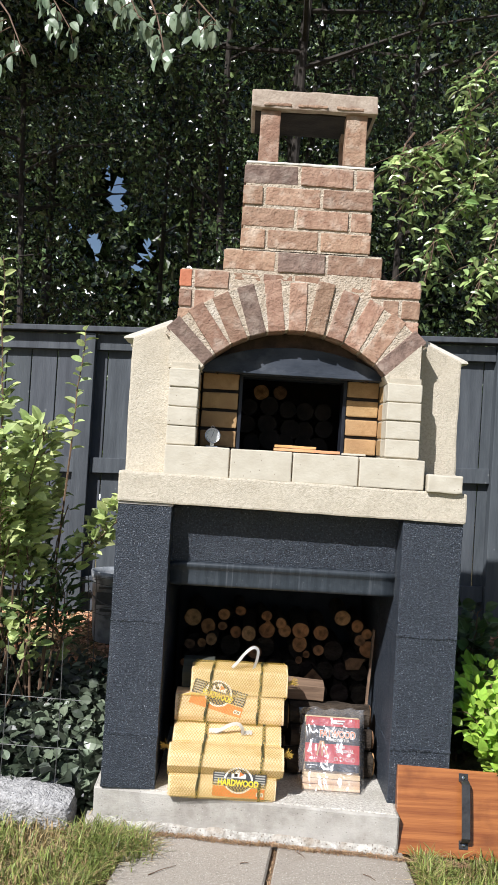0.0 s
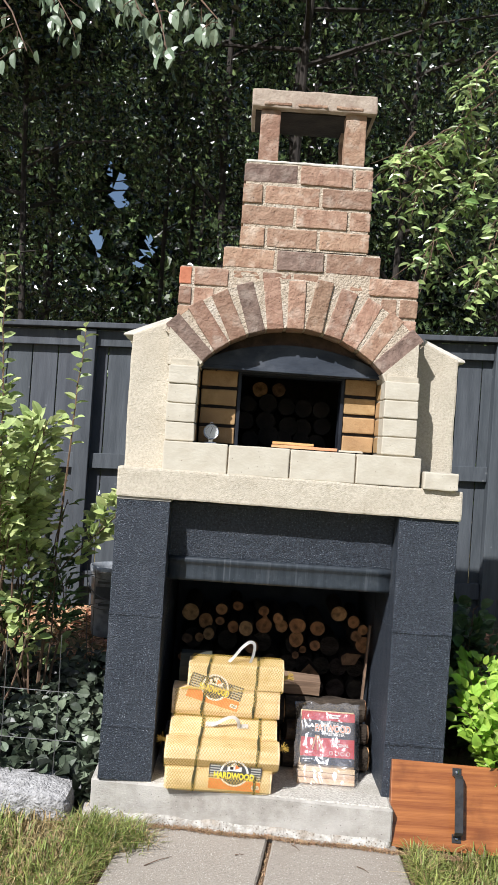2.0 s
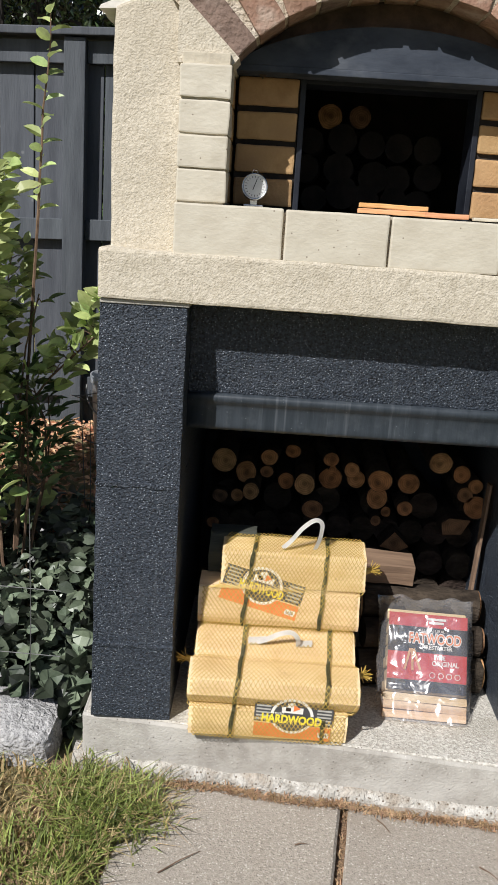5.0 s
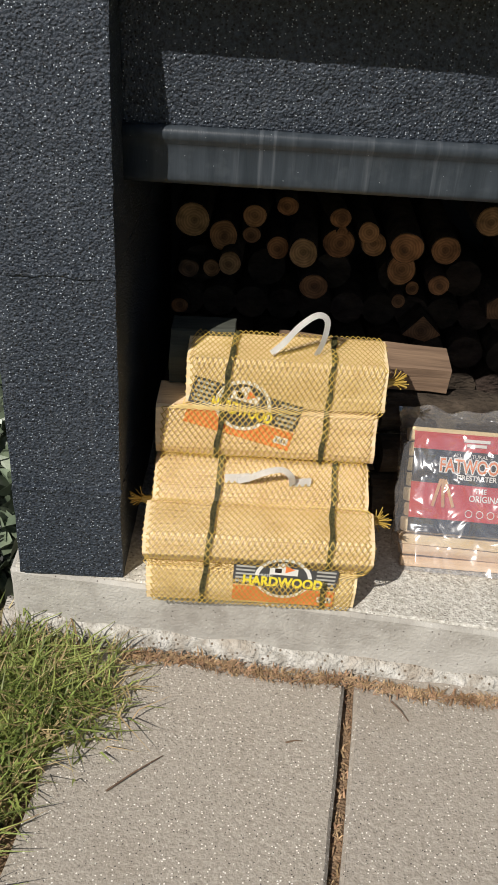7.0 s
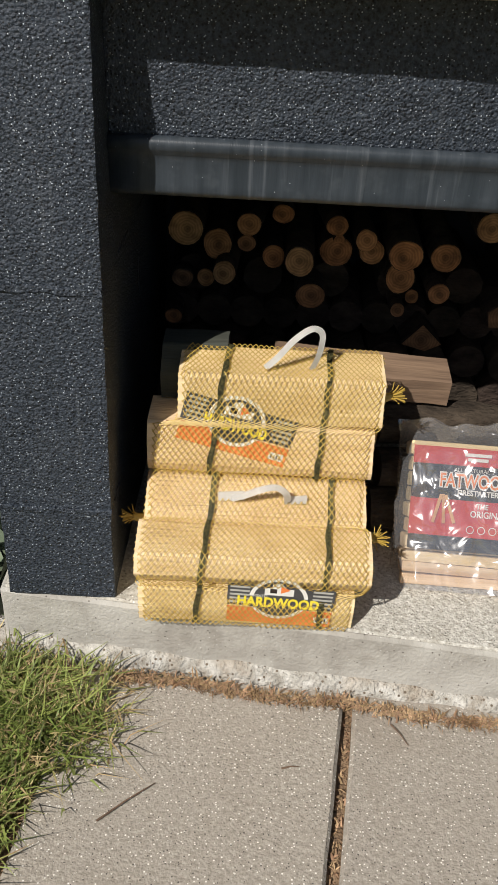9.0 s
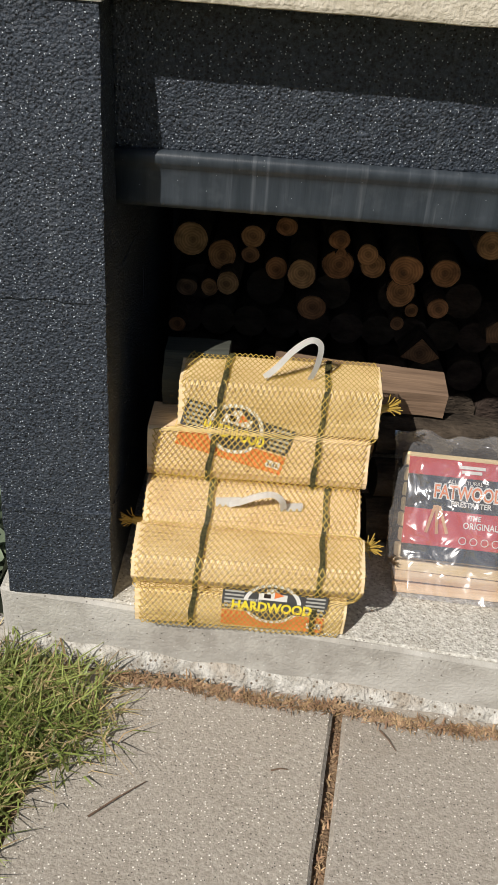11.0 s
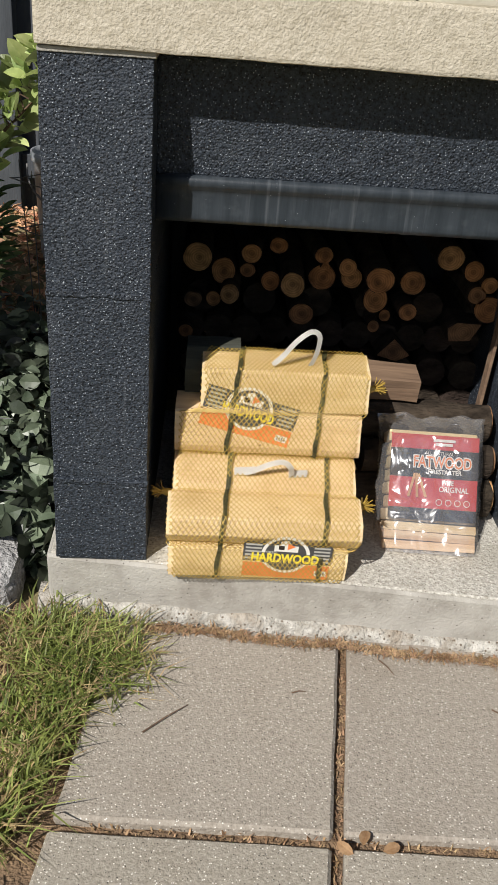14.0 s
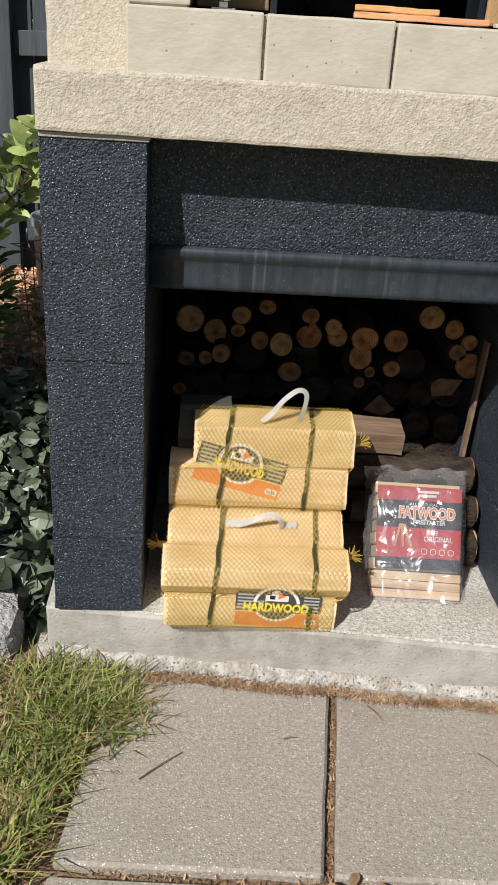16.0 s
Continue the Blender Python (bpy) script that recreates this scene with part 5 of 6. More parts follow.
def build_oven_door():
    """The wooden oven door, leaning on the pillar."""
    door = thing("wooden_panel", "varnished red-brown wooden oven door leaning against the pillar", "door panel", at=(0.63, -0.07, 0.0))
    m = pose(0.420, -0.100, -0.004, 0, 1.5, 0) @ pose(0, 0, 0, -18.5, 0, 0)
    for k, (z0, z1) in enumerate(((0.0, 0.288),)):
        part("plank", box(0.0, 0.432, 0.0, 0.030, z0, z1, 0.0025, m=m), M_DOORWOOD, door)
    h = [(0.232, -0.004, 0.252), (0.232, -0.026, 0.248), (0.232, -0.036, 0.240), (0.232, -0.037, 0.150), (0.232, -0.036, 0.066), (0.232, -0.026, 0.058), (0.232, -0.004, 0.052)]
    bm = bmesh.new()
    prev = None
    for i, p in enumerate(h):
        d = Vector(h[min(i + 1, len(h) - 1)]) - Vector(h[max(i - 1, 0)])
        nrm = Vector((0, d.z, -d.y)).normalized()
        ring = [bm.verts.new(m @ (Vector(p) + Vector((s * 0.014, 0, 0)) + nrm * t)) for s, t in ((-1, -0.003), (1, -0.003), (1, 0.003), (-1, 0.003))]
        if prev:
            for k in range(4):
                bm.faces.new((prev[k], prev[(k + 1) % 4], ring[(k + 1) % 4], ring[k]))
        else:
            bm.faces.new(ring)
        prev = ring
    bm.faces.new(prev)
    hd = part("handle", bm, M_IRON, door, "black iron strap handle")
    for z in (0.262, 0.044):
        part("handle_plate", box(0.216, 0.248, -0.0035, -0.0005, z - 0.014, z + 0.014, 0.001, m=m), M_IRON, hd)
        part("bolt", lathe([(0.006, 0), (0.006, 0.003), (0.003, 0.005)], m @ Vector((0.232, -0.0035, z)), (m.to_3x3() @ Vector((0, -1, 0))), 10), M_CHROME, hd)


build_oven_door()


def build_stone():
    bm = rough_box(-1.18, -0.715, -0.005, 0.19, -0.05, 0.092, 0.022, 0.0, 12, 8.0, 0.03)
    for v in bm.verts:
        u = (v.co.x + 0.948) / 0.2325
        w = (v.co.y - 0.09) / 0.10
        if v.co.z > 0.0:
            v.co.z -= 0.022 * max(0.0, abs(u) - 0.55) / 0.45 + 0.030 * max(0.0, -w) + 0.012 * max(0.0, w)
        v.co.y += -0.06 * (v.co.x + 0.7)
    wobble(bm, 0.014, 9, 2.0)
    wobble(bm, 0.006, 32, 5.0)
    wobble(bm, 0.003, 80)
    tagged(part("edging_block", bm, M_ROCK), "rough grey concrete edging block beside the lawn", "edging block")


build_stone()


def build_bucket():
    x, y = -0.788, 1.58
    z = ground_height(x, y)
    b = thing("bucket", "pale grey plastic bucket with a dark printed panel near the fence", "bucket", at=(x, y, z))
    part("body", lathe([(0.120, 0.0), (0.125, 0.004), (0.142, 0.33), (0.149, 0.335), (0.149, 0.365), (0.144, 0.365), (0.138, 0.34), (0.117, 0.01)], (x, y, z), sides=36), M_BUCKET, b, "", True)
    part("handle", tube([(x + 0.153 * math.cos(a), y - 0.06 - 0.11 * math.sin(a), z + 0.325 - 0.12 * math.sin(a)) for a in [math.pi * k / 14 for k in range(15)]], 0.0035, 6), M_WIRE, b, "wire bail handle")
    for zz, w, h in ((0.235, 0.13, 0.065), (0.290, 0.11, 0.012), (0.175, 0.09, 0.014)):
        flat("printed_bar", w, h, pose(x - 0.03, y - 0.138, z + zz, 87, 0, 0), M_LABELDARK, b, 0.004)


build_bucket()


# ---------------------------------------------------------------- plants
def sprig(bm, base, way, length, radius, bend=0.2, seed=0):
    """A thin curved twig; returns points along it."""
    g = np.random.default_rng(seed)
    d = Vector(way).normalized()
    pts, p = [Vector(base)], Vector(base)
    for k in range(6):
        d = (d + Vector(g.normal(0, bend, 3)) * 0.5 + Vector((0, 0, 0.03))).normalized()
        p = p + d * length / 6
        pts.append(p.copy())
    tube(pts, radius, 5, bm, radius * 0.35)
    return pts


def shrub(name, label, category, base, stems, height, spread, leaf, count, material, seed, lean=(0, 0), width=0.55, low=0.25, group=""):
    """A shrub: stems with side twigs, and leaves set along them."""
    g = np.random.default_rng(seed)
    ob = thing(name, label, category, group, at=base)
    bm = bmesh.new()
    at, way = [], []
    for s in range(stems):
        a = 2 * math.pi * s / stems + g.normal(0, 0.3)
        out = spread * (0.35 + 0.65 * g.random())
        hgt = height * (0.62 + 0.38 * g.random())
        d = Vector((out * math.cos(a) + lean[0], out * math.sin(a) + lean[1], hgt))
        main = sprig(bm, Vector(base) + Vector((0.03 * math.cos(a), 0.03 * math.sin(a), 0)), d, d.length, 0.006, 0.25, seed * 100 + s)
        for k in range(count):
            t = low + (1 - low) * g.random()
            i = min(int(t * 6), 5)
            p = main[i].lerp(main[i + 1], t * 6 - i)
            off = g.normal(0, 1, 3)
            off[2] = abs(off[2]) * 0.5
            off = off / np.linalg.norm(off)
            reach = 0.16 * spread * (0.3 + g.random()) + 0.02
            at.append(np.array(p) + off * reach)
            way.append(off + np.array((0, 0, 0.25)) + 0.3 * g.normal(0, 1, 3))
            if k % 9 == 0:
                q = Vector(at[-1])
                tube([p, p.lerp(q, 0.5) + Vector((0, 0, 0.01)), q], 0.0022, 4, bm, 0.001)
    part("stem", bm, M_TWIG, ob, "thin brown stems")
    size = leaf * (0.6 + 0.7 * g.random(len(at)))
    link("leaves", leaf_mesh("leaves", at, size, way, width, up=0.68), material, ob)
    return ob


def build_left_bed():
    z = ground_height(-1.3, 0.7)
    shrub("garden_shrub", "leafy yellow-green shrub in front of the fence", "shrub", (-1.22, 0.66, z), 26, 1.50, 0.26, 0.054, 170, M_BUSH, 21, low=0.60, width=0.58)
    shrub("dark_shrub", "dark narrow-leaved shrub beside the yellow-green one", "shrub", (-1.00, 0.70, z), 9, 0.96, 0.19, 0.062, 46, M_BUSHDARK, 23, low=0.52, width=0.30)
    shrub("low_shrub", "low shrub with fresh green leaves", "shrub", (-1.16, 0.60, z - 0.02), 6, 0.62, 0.20, 0.062, 26, M_BUSH, 24, low=0.60, width=0.62)
    for base, top, way, ln, n, leaf in (((-1.24, 0.68), (-1.22, 0.68, 1.46), (-0.03, 0, 1), 0.66, 30, 0.056), ((-1.00, 0.70), (-0.92, 0.68, 1.30), (0.10, 0, 1), 0.54, 24, 0.058)):
        ob = thing("tall_shoot", "single tall leafy shoot against the fence", "shrub", at=(base[0], base[1], z))
        bm = bmesh.new()
        pts = sprig(bm, top, way, ln, 0.0045, 0.12, 5)
        tube([(base[0], base[1], z), top], 0.006, 5, bm, 0.0045)
        part("stem", bm, M_TWIG, ob)
        at, out = [], []
        for k in range(n):
            t = k / n * 5.99
            p = pts[int(t)].lerp(pts[int(t) + 1], t % 1)
            a = k * 2.4
            at.append(np.array(p)), out.append(np.array((math.cos(a), math.sin(a), 0.5)))
        link("leaves", leaf_mesh("leaves", at, leaf, out, 0.5), M_BUSH, ob)

    # ground cover
    g = np.random.default_rng(31)
    n = 6500
    x = g.uniform(-2.1, -0.64, n)
    y = 0.14 + 0.96 * g.random(n) ** 1.2
    zz = np.array([ground_height(a, b) for a, b in zip(x, y)]) + 0.010 + 0.150 * g.random(n) ** 1.6 * (0.4 + 0.6 * np.minimum(1, (y - 0.1) / 0.2))
    way = g.normal(0, 1, (n, 3)) * (1, 1, 0.35) + (0, -0.5, 0.1)
    ob = link("ground_cover", leaf_mesh("ground_cover", np.stack([x, y, zz], 1), 0.042 * g.uniform(0.6, 1.5, n) * (1.0 + 0.5 * np.clip(1.6 - 4 * y, 0, 1)), way, 0.74, up=0.45), M_COVER)
    tagged(ob, "dense dark ground cover with glossy oval leaves", "ground cover", kind="stuff")
    # mulch chips
    n = 9000
    x = np.concatenate([g.uniform(-2.2, -0.62, n // 2), g.uniform(0.64, 2.2, n // 2)])
    y = g.uniform(0.9, 1.95, n)
    zz = np.array([ground_height(a, b) for a, b in zip(x, y)]) + 0.008 + 0.02 * g.random(n)
    way = g.normal(0, 1, (n, 3)) * (1, 1, 0.25)
    ob = link("bark_mulch", leaf_mesh("bark_mulch", np.stack([x, y, zz], 1), g.uniform(0.02, 0.06, n), way, 0.35, far=True), M_MULCH)
    tagged(ob, "orange-brown bark mulch and dry leaves", "mulch", kind="stuff")
    # wire guard
    ob = thing("wire_guard", "thin grey garden wire guard in the bed", "garden wire", at=(-1.2, 0.12, 0.0))
    for k in range(7):
        xx = -2.0 + 0.20 * k
        part("upright_wire", tube([(xx, 0.13, 0.0), (xx + 0.004, 0.13, 0.30), (xx, 0.13, 0.60)], 0.0013, 5), M_WIRE, ob)
    for zz in (0.22, 0.40):
        part("cross_wire", tube([(-2.1, 0.13, zz), (-1.4, 0.131, zz + 0.003), (-0.72, 0.13, zz - 0.012)], 0.0013, 5), M_WIRE, ob)
    cage = thing("plant_cage", "thin wire plant cage with round hoops in the bed", "plant cage", at=(-0.80, 1.0, ground_height(-0.8, 1.0)))
    for zz, r in ((0.70, 0.085), (0.56, 0.070)):
        part("hoop", tube([(-0.80 + r * math.cos(a), 1.0 + r * math.sin(a), zz + 0.01 * math.sin(a * 2)) for a in [2 * math.pi * k / 24 for k in range(25)]], 0.0018, 5), M_WIRE, cage)
    for a in (0.4, 2.5, 4.6):
        part("leg", tube([(-0.80 + 0.088 * math.cos(a), 1.0 + 0.088 * math.sin(a), 0.74), (-0.80 + 0.05 * math.cos(a), 1.0 + 0.05 * math.sin(a), 0.26)], 0.0018, 5), M_WIRE, cage)


build_left_bed()


def build_right_bed():
    z = ground_height(0.9, 0.5)
    shrub("bright_shrub", "bright green leafy shrub beside the dark pillar", "shrub", (1.00, 0.12, 0.0), 27, 0.62, 0.314, 0.051, 144, M_BRIGHT, 41, low=0.25, width=0.62)
    shrub("bright_shrub", "bright green leafy shrub near the fence", "shrub", (1.50, 0.30, 0.0), 16, 0.50, 0.34, 0.070, 60, M_BRIGHT, 42, low=0.25, width=0.62)
    shrub("ivy_clump", "dark green ivy clump behind the oven", "ivy", (0.86, 1.02, ground_height(0.9, 1.0)), 14, 0.55, 0.20, 0.050, 80, M_BUSHDARK, 43, low=0.1, width=0.8)
    shrub("ivy_clump", "dark low foliage beside the dark pillar", "ivy", (0.80, 0.62, ground_height(0.8, 0.6)), 12, 0.26, 0.16, 0.055, 60, M_BUSHDARK, 44, low=0.1, width=0.7)


build_right_bed()


def blades(n, x, y, h, seed, width=0.0026, lean=0.5, bias=(0, 0), z0=-0.03):
    """Grass blades, bent over, as narrow strips."""
    g = np.random.default_rng(seed)
    a = g.uniform(0, 2 * math.pi, n)
    d = np.stack([np.cos(a) + bias[0], np.sin(a) + bias[1], np.zeros(n)], 1)
    d /= np.linalg.norm(d, axis=1, keepdims=True)
    side = np.stack([-d[:, 1], d[:, 0], np.zeros(n)], 1) * width * g.uniform(0.6, 1.3, n)[:, None]
    base = np.stack([x, y, np.full(n, z0)], 1)
    l = lean * g.uniform(0.2, 1.6, n)
    up = np.array((0, 0, 1.0))
    mid = base + up * (h * 0.6)[:, None] + d * (h * l * 0.35)[:, None]
    tip = base + up * (h * np.clip(1.0 - 0.25 * l, 0.3, 1))[:, None] + d * (h * l)[:, None]
    vs = np.stack([base - side, base + side, mid + side * 0.8, mid - side * 0.8, tip], 1).reshape(-1, 3)
    fs = []
    for i in range(n):
        k = i * 5
        fs += [(k, k + 1, k + 2, k + 3), (k + 3, k + 2, k + 4)]
    return vs, fs


def build_grass():
    g = np.random.default_rng(51)

    def area(n, x0, x1, y0, y1, edge, patch):
        x, y = g.uniform(x0, x1, n), g.uniform(y0, y1, n)
        keep = np.array([edge(a, b) and (noise.noise(Vector((a * 4.5, b * 4.5, patch))) + 0.5 > g.random() * 0.9) for a, b in zip(x, y)])
        return x[keep], y[keep]

    left_edge = lambda a, b: a < -0.500 + 0.12 * (b + 0.06) + 0.04 * noise.noise(Vector((b * 9, 1, 0))) - (0.10 if b < -0.45 else 0.0) + (0.06 if b > -0.20 else 0.0) and b < -0.03 - 0.13 * (a + 0.6)
    right_edge = lambda a, b: a > 0.465 + 0.03 * noise.noise(Vector((b * 9, 4, 0))) and b < -0.125
    for name, mats, n in (("lawn_grass", M_GRASS, 34000), ("dry_lawn_grass", M_STRAW, 32000)):
        p = 2.0 if mats is M_GRASS else 7.0
        xl, yl = area(n, -2.2, -0.34, -1.9, -0.0, left_edge, p)
        xr, yr = area(n, 0.42, 2.0, -1.9, -0.12, right_edge, p)
        x, y = np.concatenate([xl, xr]), np.concatenate([yl, yr])
        h = g.uniform(0.03, 0.085, len(x)) * (1.0 if mats is M_GRASS else 0.75)
        vs, fs = blades(len(x), x, y, h, 52, lean=0.75)
        tagged(link(name, mesh_of(name, vs, fs), mats), "patchy green lawn grass" if mats is M_GRASS else "dry straw-coloured lawn grass", "grass", kind="stuff")
    n = 34000
    x, y = g.uniform(-4.2, 4.2, n), g.uniform(-5.2, -0.1, n)
    keep = (np.abs(x) > 2.0) | (y < -1.8)
    x, y = x[keep], y[keep]
    vs, fs = blades(len(x), x, y, g.uniform(0.03, 0.07, len(x)), 55, 0.004, 0.8)
    tagged(link("far_lawn_grass", mesh_of("far_lawn_grass", vs, fs), M_GRASS), "thin dry lawn grass round the path", "grass", kind="stuff")
    # longer tufts that lean over the slab edges and the base
    xs, ys = [], []
    for _ in range(1700):
        t = g.random()
        xs.append(-0.66 + 0.22 * t + g.normal(0, 0.03))
        ys.append(-0.115 - 0.08 * t + g.normal(0, 0.05))
    for _ in range(1100):
        t = g.random()
        xs.append(-0.53 - 0.12 * t + g.normal(0, 0.025))
        ys.append(-0.20 - 0.42 * t + g.normal(0, 0.02))
    for _ in range(1300):
        t = g.random()
        xs.append(0.485 + abs(g.normal(0, 0.03)))
        ys.append(-0.14 - 0.6 * t)
    x, y = np.array(xs), np.array(ys)
    pick = np.arange(len(x)) % 3 == 0
    vs, fs = blades(int((~pick).sum()), x[~pick], y[~pick], g.uniform(0.035, 0.10, int((~pick).sum())), 53, 0.0022, 0.85, bias=(0.25, -0.1))
    tagged(link("edge_grass", mesh_of("edge_grass", vs, fs), M_GRASS), "long grass hanging over the paving edge", "grass", kind="stuff")
    vs, fs = blades(int(pick.sum()), x[pick], y[pick], g.uniform(0.03, 0.09, int(pick.sum())), 56, 0.0020, 1.1, bias=(0.25, -0.1))
    tagged(link("dry_edge_grass", mesh_of("dry_edge_grass", vs, fs), M_STRAW), "dry grass stalks along the paving edge", "grass", kind="stuff")
    # dry needles in the joints
    n = 3200
    t = g.random(n)
    x = -0.45 + 1.1 * t
    y = -0.057 - 0.107 * (x + 0.45) + g.normal(0, 0.007, n) - 0.010 * np.abs(np.sin(x * 11))
    k = n // 5
    yj = g.uniform(-1.6, -0.1, k)
    x = np.concatenate([x, 0.012 + 0.133 * (yj + 0.06) + g.normal(0, 0.006, k)])
    y = np.concatenate([y, yj])
    low = np.concatenate([np.where(x[:n] > -0.42, 0.001, -0.010), np.full(k, -0.020), np.full(250, -0.016)])
    k2 = 250
    xr = g.uniform(-0.5, 0.44, k2)
    x, y = np.concatenate([x, xr]), np.concatenate([y, -0.591 - 0.045 * xr + g.normal(0, 0.007, k2)])
    vs, fs = blades(len(x), x, y, g.uniform(0.004, 0.012, len(x)), 54, 0.0016, 1.6, z0=low)
    tagged(link("dry_needles", mesh_of("dry_needles", vs, fs), M_NEEDLE), "dry brown needles and clippings in the joints", "debris", kind="stuff")
    for x, y, a, l in ((-0.36, -0.33, 42, 0.11), (0.30, -0.30, -48, 0.05), (0.09, -0.17, -60, 0.05), (-0.10, -0.25, 10, 0.03), (0.33, -0.45, 60, 0.06)):
        d = Vector((math.cos(radians(a)), math.sin(radians(a)), 0)) * l / 2
        bm = tube([Vector((x, y, 0.0025)) - d, Vector((x, y, 0.006)), Vector((x, y, 0.0025)) + d], 0.0018, 5, None, 0.0008)
        tagged(part("fallen_twig", bm, M_TWIG), "thin fallen twig on the paving", "twig", "twigs on the paving")
    for k, (x, y, a) in enumerate(((-0.020, -0.602, 70), (0.012, -0.612, 20), (-0.038, -0.618, 140))):
        me = leaf_mesh("fallen_leaf", [(x, y, 0.004)], 0.034, [(math.cos(radians(a)), math.sin(radians(a)), 0.05)], 0.55, 0.20, 0.15, up=1.0)
        tagged(link("fallen_leaf", me, M_DRYLEAF), "curled dry brown leaf lying on the paving", "leaf", "fallen leaves")


build_grass()


# ---------------------------------------------------------------- trees behind the fence
GAPS = ((-0.157, 0.283, 0.024, 0.036), (-0.176, 0.219, 0.022, 0.022), (-0.120, 0.217, 0.018, 0.026))


def clear_of_gaps(p, g):
    """False where the wood opens to the sky in three narrow lanes."""
    d = p[:, 1] + 3.2
    u, v = (p[:, 0] + 0.2) / d, (p[:, 2] - 1.33) / d
    keep = np.ones(len(p), bool)
    for a, b, ra, rb in GAPS:
        keep &= ((u - a) / ra) ** 2 + ((v - b) / rb) ** 2 > 0.25 + 1.3 * g.random(len(p))
    return keep


def tree(x, y, height, radius, lowest, count, leaf, seed, material=M_WOODS, trunk=0.10, label="dark woodland tree behind the fence", crown=1.0):
    g = np.random.default_rng(seed)
    z0 = 0.35
    ob = thing("tree", label, "tree", "trees behind the fence", at=(x, y, z0))
    bm = bmesh.new()
    pts = [(x + 0.06 * math.sin(seed + k), y + 0.05 * math.cos(seed * 2 + k), z0 - 0.1 + (height - z0) * k / 7) for k in range(8)]
    tube(pts, trunk, 9, bm, trunk * 0.25)
    ends = []
    for k in range(26):
        h = lowest + (height - lowest) * (k + g.random()) / 26
        t = min((h - z0) / (height - z0) * 7, 6.99)
        p = Vector(pts[int(t)]).lerp(Vector(pts[int(t) + 1]), t % 1)
        a = k * 2.4 + g.normal(0, 0.4)
        reach = radius * (0.55 + 0.55 * g.random()) * (1 - 0.55 * max(0, (h - lowest) / (height - lowest)) ** 2) * crown
        q = p + Vector((math.cos(a) * reach, math.sin(a) * reach, reach * g.uniform(-0.15, 0.45)))
        tube([p, p.lerp(q, 0.5) + Vector((0, 0, 0.10)), q], 0.022, 5, bm, 0.005)
        ends.append((p, q))
    part("trunk", bm, M_BARK, ob, "dark bark trunk and limbs")
    per = count // len(ends)
    at = []
    for p, q in ends:
        for c in range(7):
            mid = np.array(p.lerp(q, 0.25 + 0.8 * g.random())) + g.normal(0, 0.12, 3)
            at.append(mid + g.normal(0, 1, (per // 7, 3)) * np.array((0.17, 0.17, 0.13)))
    at = np.concatenate(at)
    at = at[clear_of_gaps(at, g)]
    way = g.normal(0, 1, at.shape) + np.array((0, 0, -0.5))
    link("crown", leaf_mesh("crown", at, leaf * g.uniform(0.6, 1.4, len(at)), way, 0.6, far=True, up=0.45), material, ob, "loose crown of small leaves with shade in their colour")
    return ob


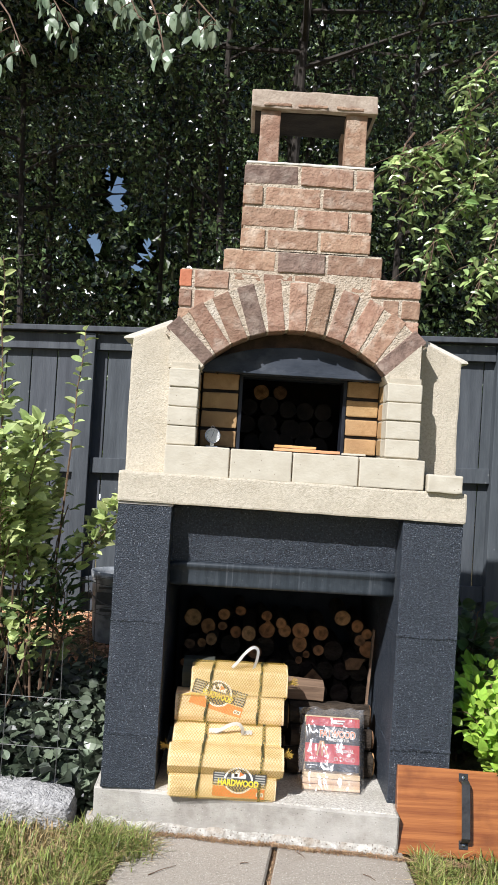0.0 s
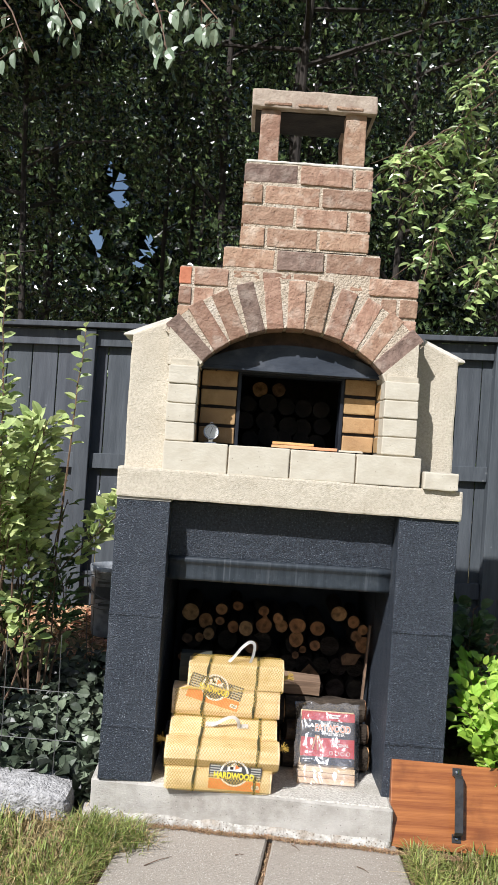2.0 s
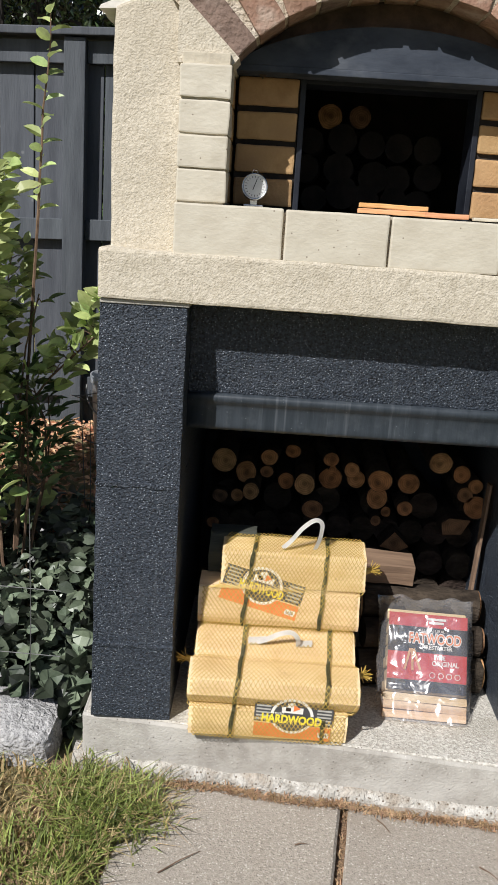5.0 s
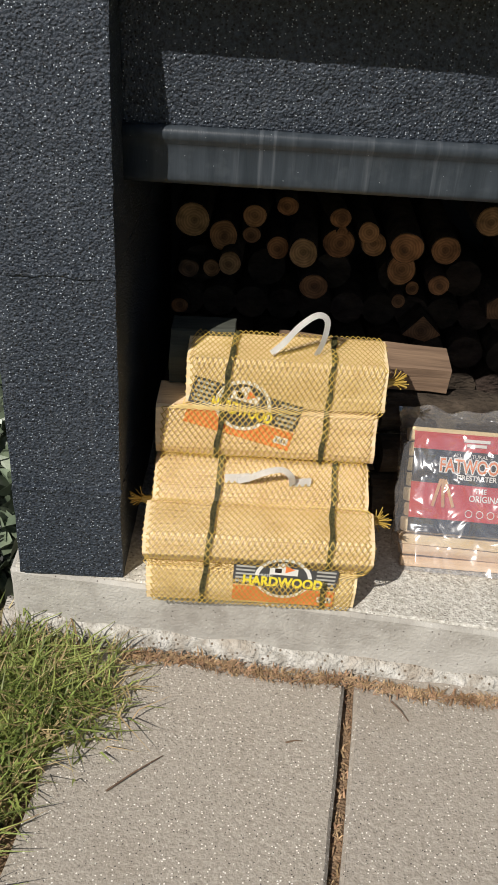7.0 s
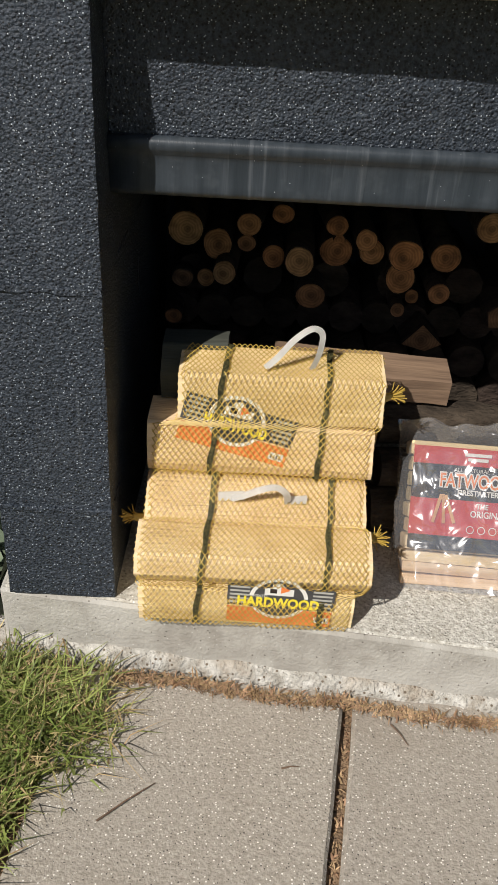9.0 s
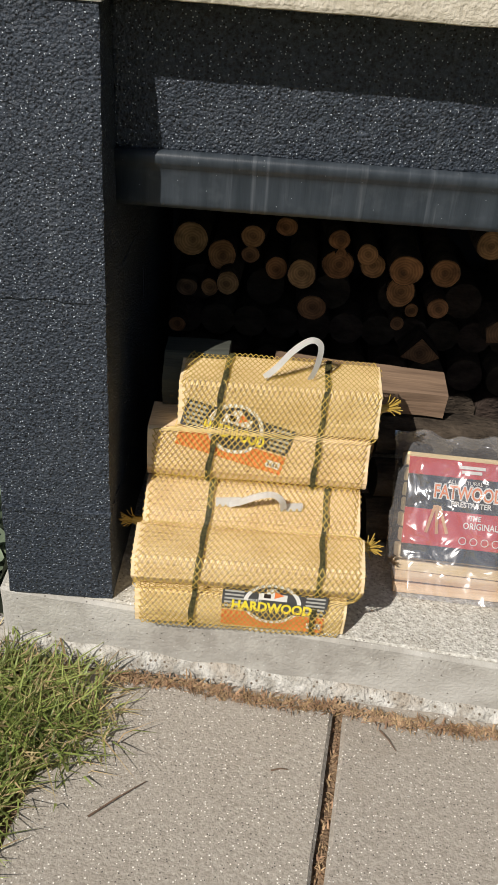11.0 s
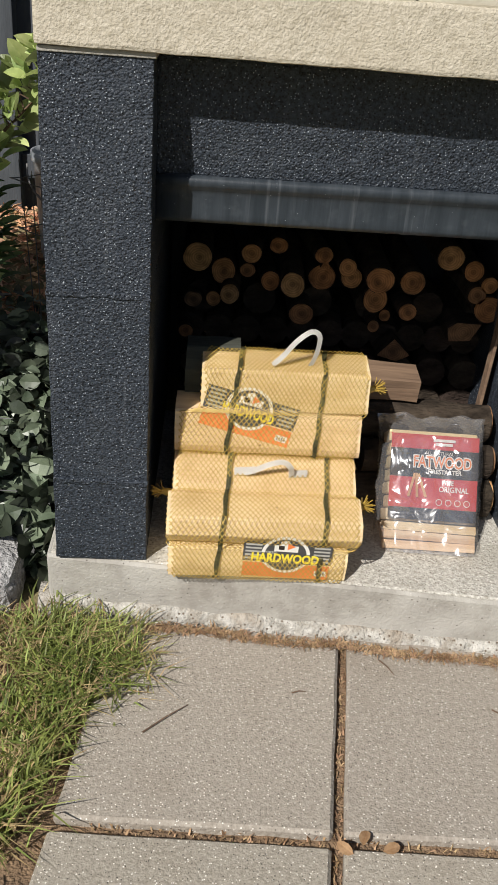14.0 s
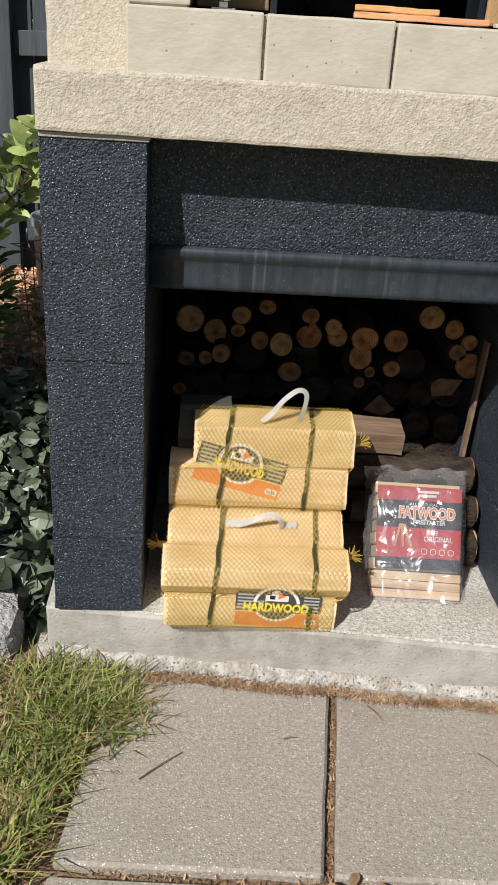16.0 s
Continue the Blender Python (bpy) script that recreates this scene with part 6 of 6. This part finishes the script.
def build_trees():
    k = 0
    for x, y, h, r, low in ((-3.1, 4.2, 8.5, 1.3, 0.8), (-2.2, 5.4, 9.0, 1.3, 0.8), (-2.1, 4.2, 7.5, 1.2, 3.2), (-0.45, 4.6, 8.5, 1.1, 0.8), (0.35, 5.4, 9.0, 1.2, 0.9),
                            (1.0, 4.0, 8.0, 1.1, 0.8), (2.0, 4.6, 9.0, 1.3, 0.8), (3.0, 4.2, 8.5, 1.3, 0.8), (-0.9, 6.6, 9.5, 1.2, 3.9), (1.5, 6.8, 10.0, 1.5, 1.0), (-3.6, 7.2, 10.5, 1.6, 1.0), (3.8, 7.0, 10.0, 1.6, 1.0)):
        k += 1
        tree(x, y, h, r, low, 16000, 0.040 + 0.008 * (y - 4), 60 + k, trunk=0.035 + 0.012 * (k % 3))
    # thin trunks in the shade
    for i, (x, y, r) in enumerate(((-1.10, 5.9, 0.03), (-0.75, 5.0, 0.022), (0.15, 4.4, 0.035), (0.62, 4.9, 0.045), (1.35, 5.3, 0.04))):
        ob = thing("sapling", "thin bare woodland trunk in the shade", "tree", "trees behind the fence", at=(x, y, 0.35))
        bm = tube([(x, y, 0.2), (x + 0.05 * math.sin(i), y, 2.2), (x + 0.12 * math.sin(i * 2), y, 4.2), (x + 0.1, y, 6.5)], r, 8, None, r * 0.5)
        g = np.random.default_rng(i + 5)
        for b in range(9):
            z = 1.4 + 0.42 * b
            a = b * 2.4 + i
            tube([(x, y, z), (x + 0.35 * math.cos(a), y + 0.35 * math.sin(a), z + 0.12), (x + 0.8 * math.cos(a), y + 0.8 * math.sin(a), z + 0.05)], 0.010, 5, bm, 0.003)
        part("trunk", bm, M_BARK, ob)
    # far wood
    g = np.random.default_rng(90)
    n = 60000
    x, y, z = g.uniform(-11, 11, n), g.uniform(9.5, 15, n), g.uniform(0, 9.5, n) ** 0.97
    near = np.stack([x, y, z], 1)
    deep = np.stack([g.uniform(-13, 13, 42000), g.uniform(15.5, 18, 42000), g.uniform(0, 13, 42000)], 1)
    at = np.concatenate([near, deep])
    size = np.concatenate([g.uniform(0.09, 0.24, n), g.uniform(0.30, 0.60, len(deep))])
    keep = clear_of_gaps(at, g)
    at, size = at[keep], size[keep]
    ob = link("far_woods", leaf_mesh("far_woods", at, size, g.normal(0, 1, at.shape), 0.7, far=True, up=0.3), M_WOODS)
    tagged(ob, "far woodland foliage with shade in its colour", "woods", kind="stuff")
    # high crowns that overhang the fence and shade what stands behind
    for i, (x, y) in enumerate(((-2.75, 3.0), (0.15, 3.2), (-4.4, 3.2))):
        tree(x, y + 0.5, 7.8, 1.9, 4.35, 15000 if x < 0 else 7000, 0.075, 120 + i, trunk=0.05, label="tall leafy tree that overhangs the fence", crown=1.05)


build_trees()


def hanging_branch(name, label, start, end, count, leaf, material, seed, spread=0.12, width=0.6, drop=-0.9, sub=6):
    g = np.random.default_rng(seed)
    ob = thing(name, label, "branch", at=start)
    bm = bmesh.new()
    s, e = Vector(start), Vector(end)
    tube([s, s.lerp(e, 0.5) + Vector((0, 0, 0.05)), e], 0.008, 5, bm, 0.003)
    at, way = [], []
    for k in range(sub):
        p = s.lerp(e, 0.25 + 0.75 * (k + 0.5) / sub)
        q = p + Vector((g.normal(0, spread), g.normal(0, spread), -spread * (0.6 + 1.2 * g.random())))
        tube([p, p.lerp(q, 0.5) + Vector((0, 0, 0.02)), q], 0.004, 5, bm, 0.0015)
        for c in range(count // sub):
            t = g.random()
            at.append(np.array(p.lerp(q, t)) + g.normal(0, 0.03, 3))
            way.append(np.array((g.normal(0, 0.5), g.normal(0, 0.5), drop)))
    part("twig", bm, M_TWIG, ob)
    link("leaves", leaf_mesh("leaves", at, leaf * g.uniform(0.7, 1.25, len(at)), way, width, up=0.75), material, ob)


def build_branches():
    hanging_branch("hanging_branch", "hanging tree branch with pale sunlit leaves", (-1.7, 2.35, 4.25), (-1.35, 2.15, 3.78), 30, 0.085, M_PALELEAF, 1, 0.10)
    hanging_branch("hanging_branch", "hanging tree branch with pale sunlit leaves", (-1.2, 2.5, 4.35), (-0.95, 2.15, 3.88), 34, 0.090, M_PALELEAF, 2, 0.11)
    hanging_branch("hanging_branch", "hanging tree branch with pale sunlit leaves", (-0.95, 2.5, 4.2), (-0.78, 2.15, 3.66), 26, 0.090, M_PALELEAF, 3, 0.07)
    hanging_branch("hanging_branch", "hanging tree branch with pale sunlit leaves", (-0.8, 2.5, 4.25), (-0.46, 2.15, 3.86), 24, 0.090, M_PALELEAF, 4, 0.08)
    hanging_branch("hanging_branch", "hanging tree branch with pale sunlit leaves", (-1.9, 2.4, 4.1), (-1.62, 2.15, 3.62), 14, 0.085, M_PALELEAF, 5, 0.09)
    # sunlit vine and saplings on the fence side
    g = np.random.default_rng(77)
    for i, (x0, z0, x1, z1, n) in enumerate(((1.35, 4.05, 1.05, 3.62, 46), (1.30, 3.75, 0.92, 3.25, 70), (1.20, 3.55, 0.72, 3.20, 60), (1.28, 3.45, 1.12, 2.92, 70), (1.02, 3.42, 0.78, 2.95, 60), (0.80, 3.45, 0.66, 3.12, 36),
                                             (1.50, 3.9, 1.40, 3.3, 60), (1.45, 3.3, 1.30, 2.75, 60), (1.0, 2.95, 0.90, 2.55, 46), (1.35, 2.8, 1.2, 2.4, 50))):
        hanging_branch("vine_branch", "hanging vine branch with sunlit green leaves", (x0, 2.55, z0), (x1, 2.30, z1), int(n * 1.7), 0.078, M_VINE, 200 + i, 0.15, 0.40, -0.10, 12)


build_branches()
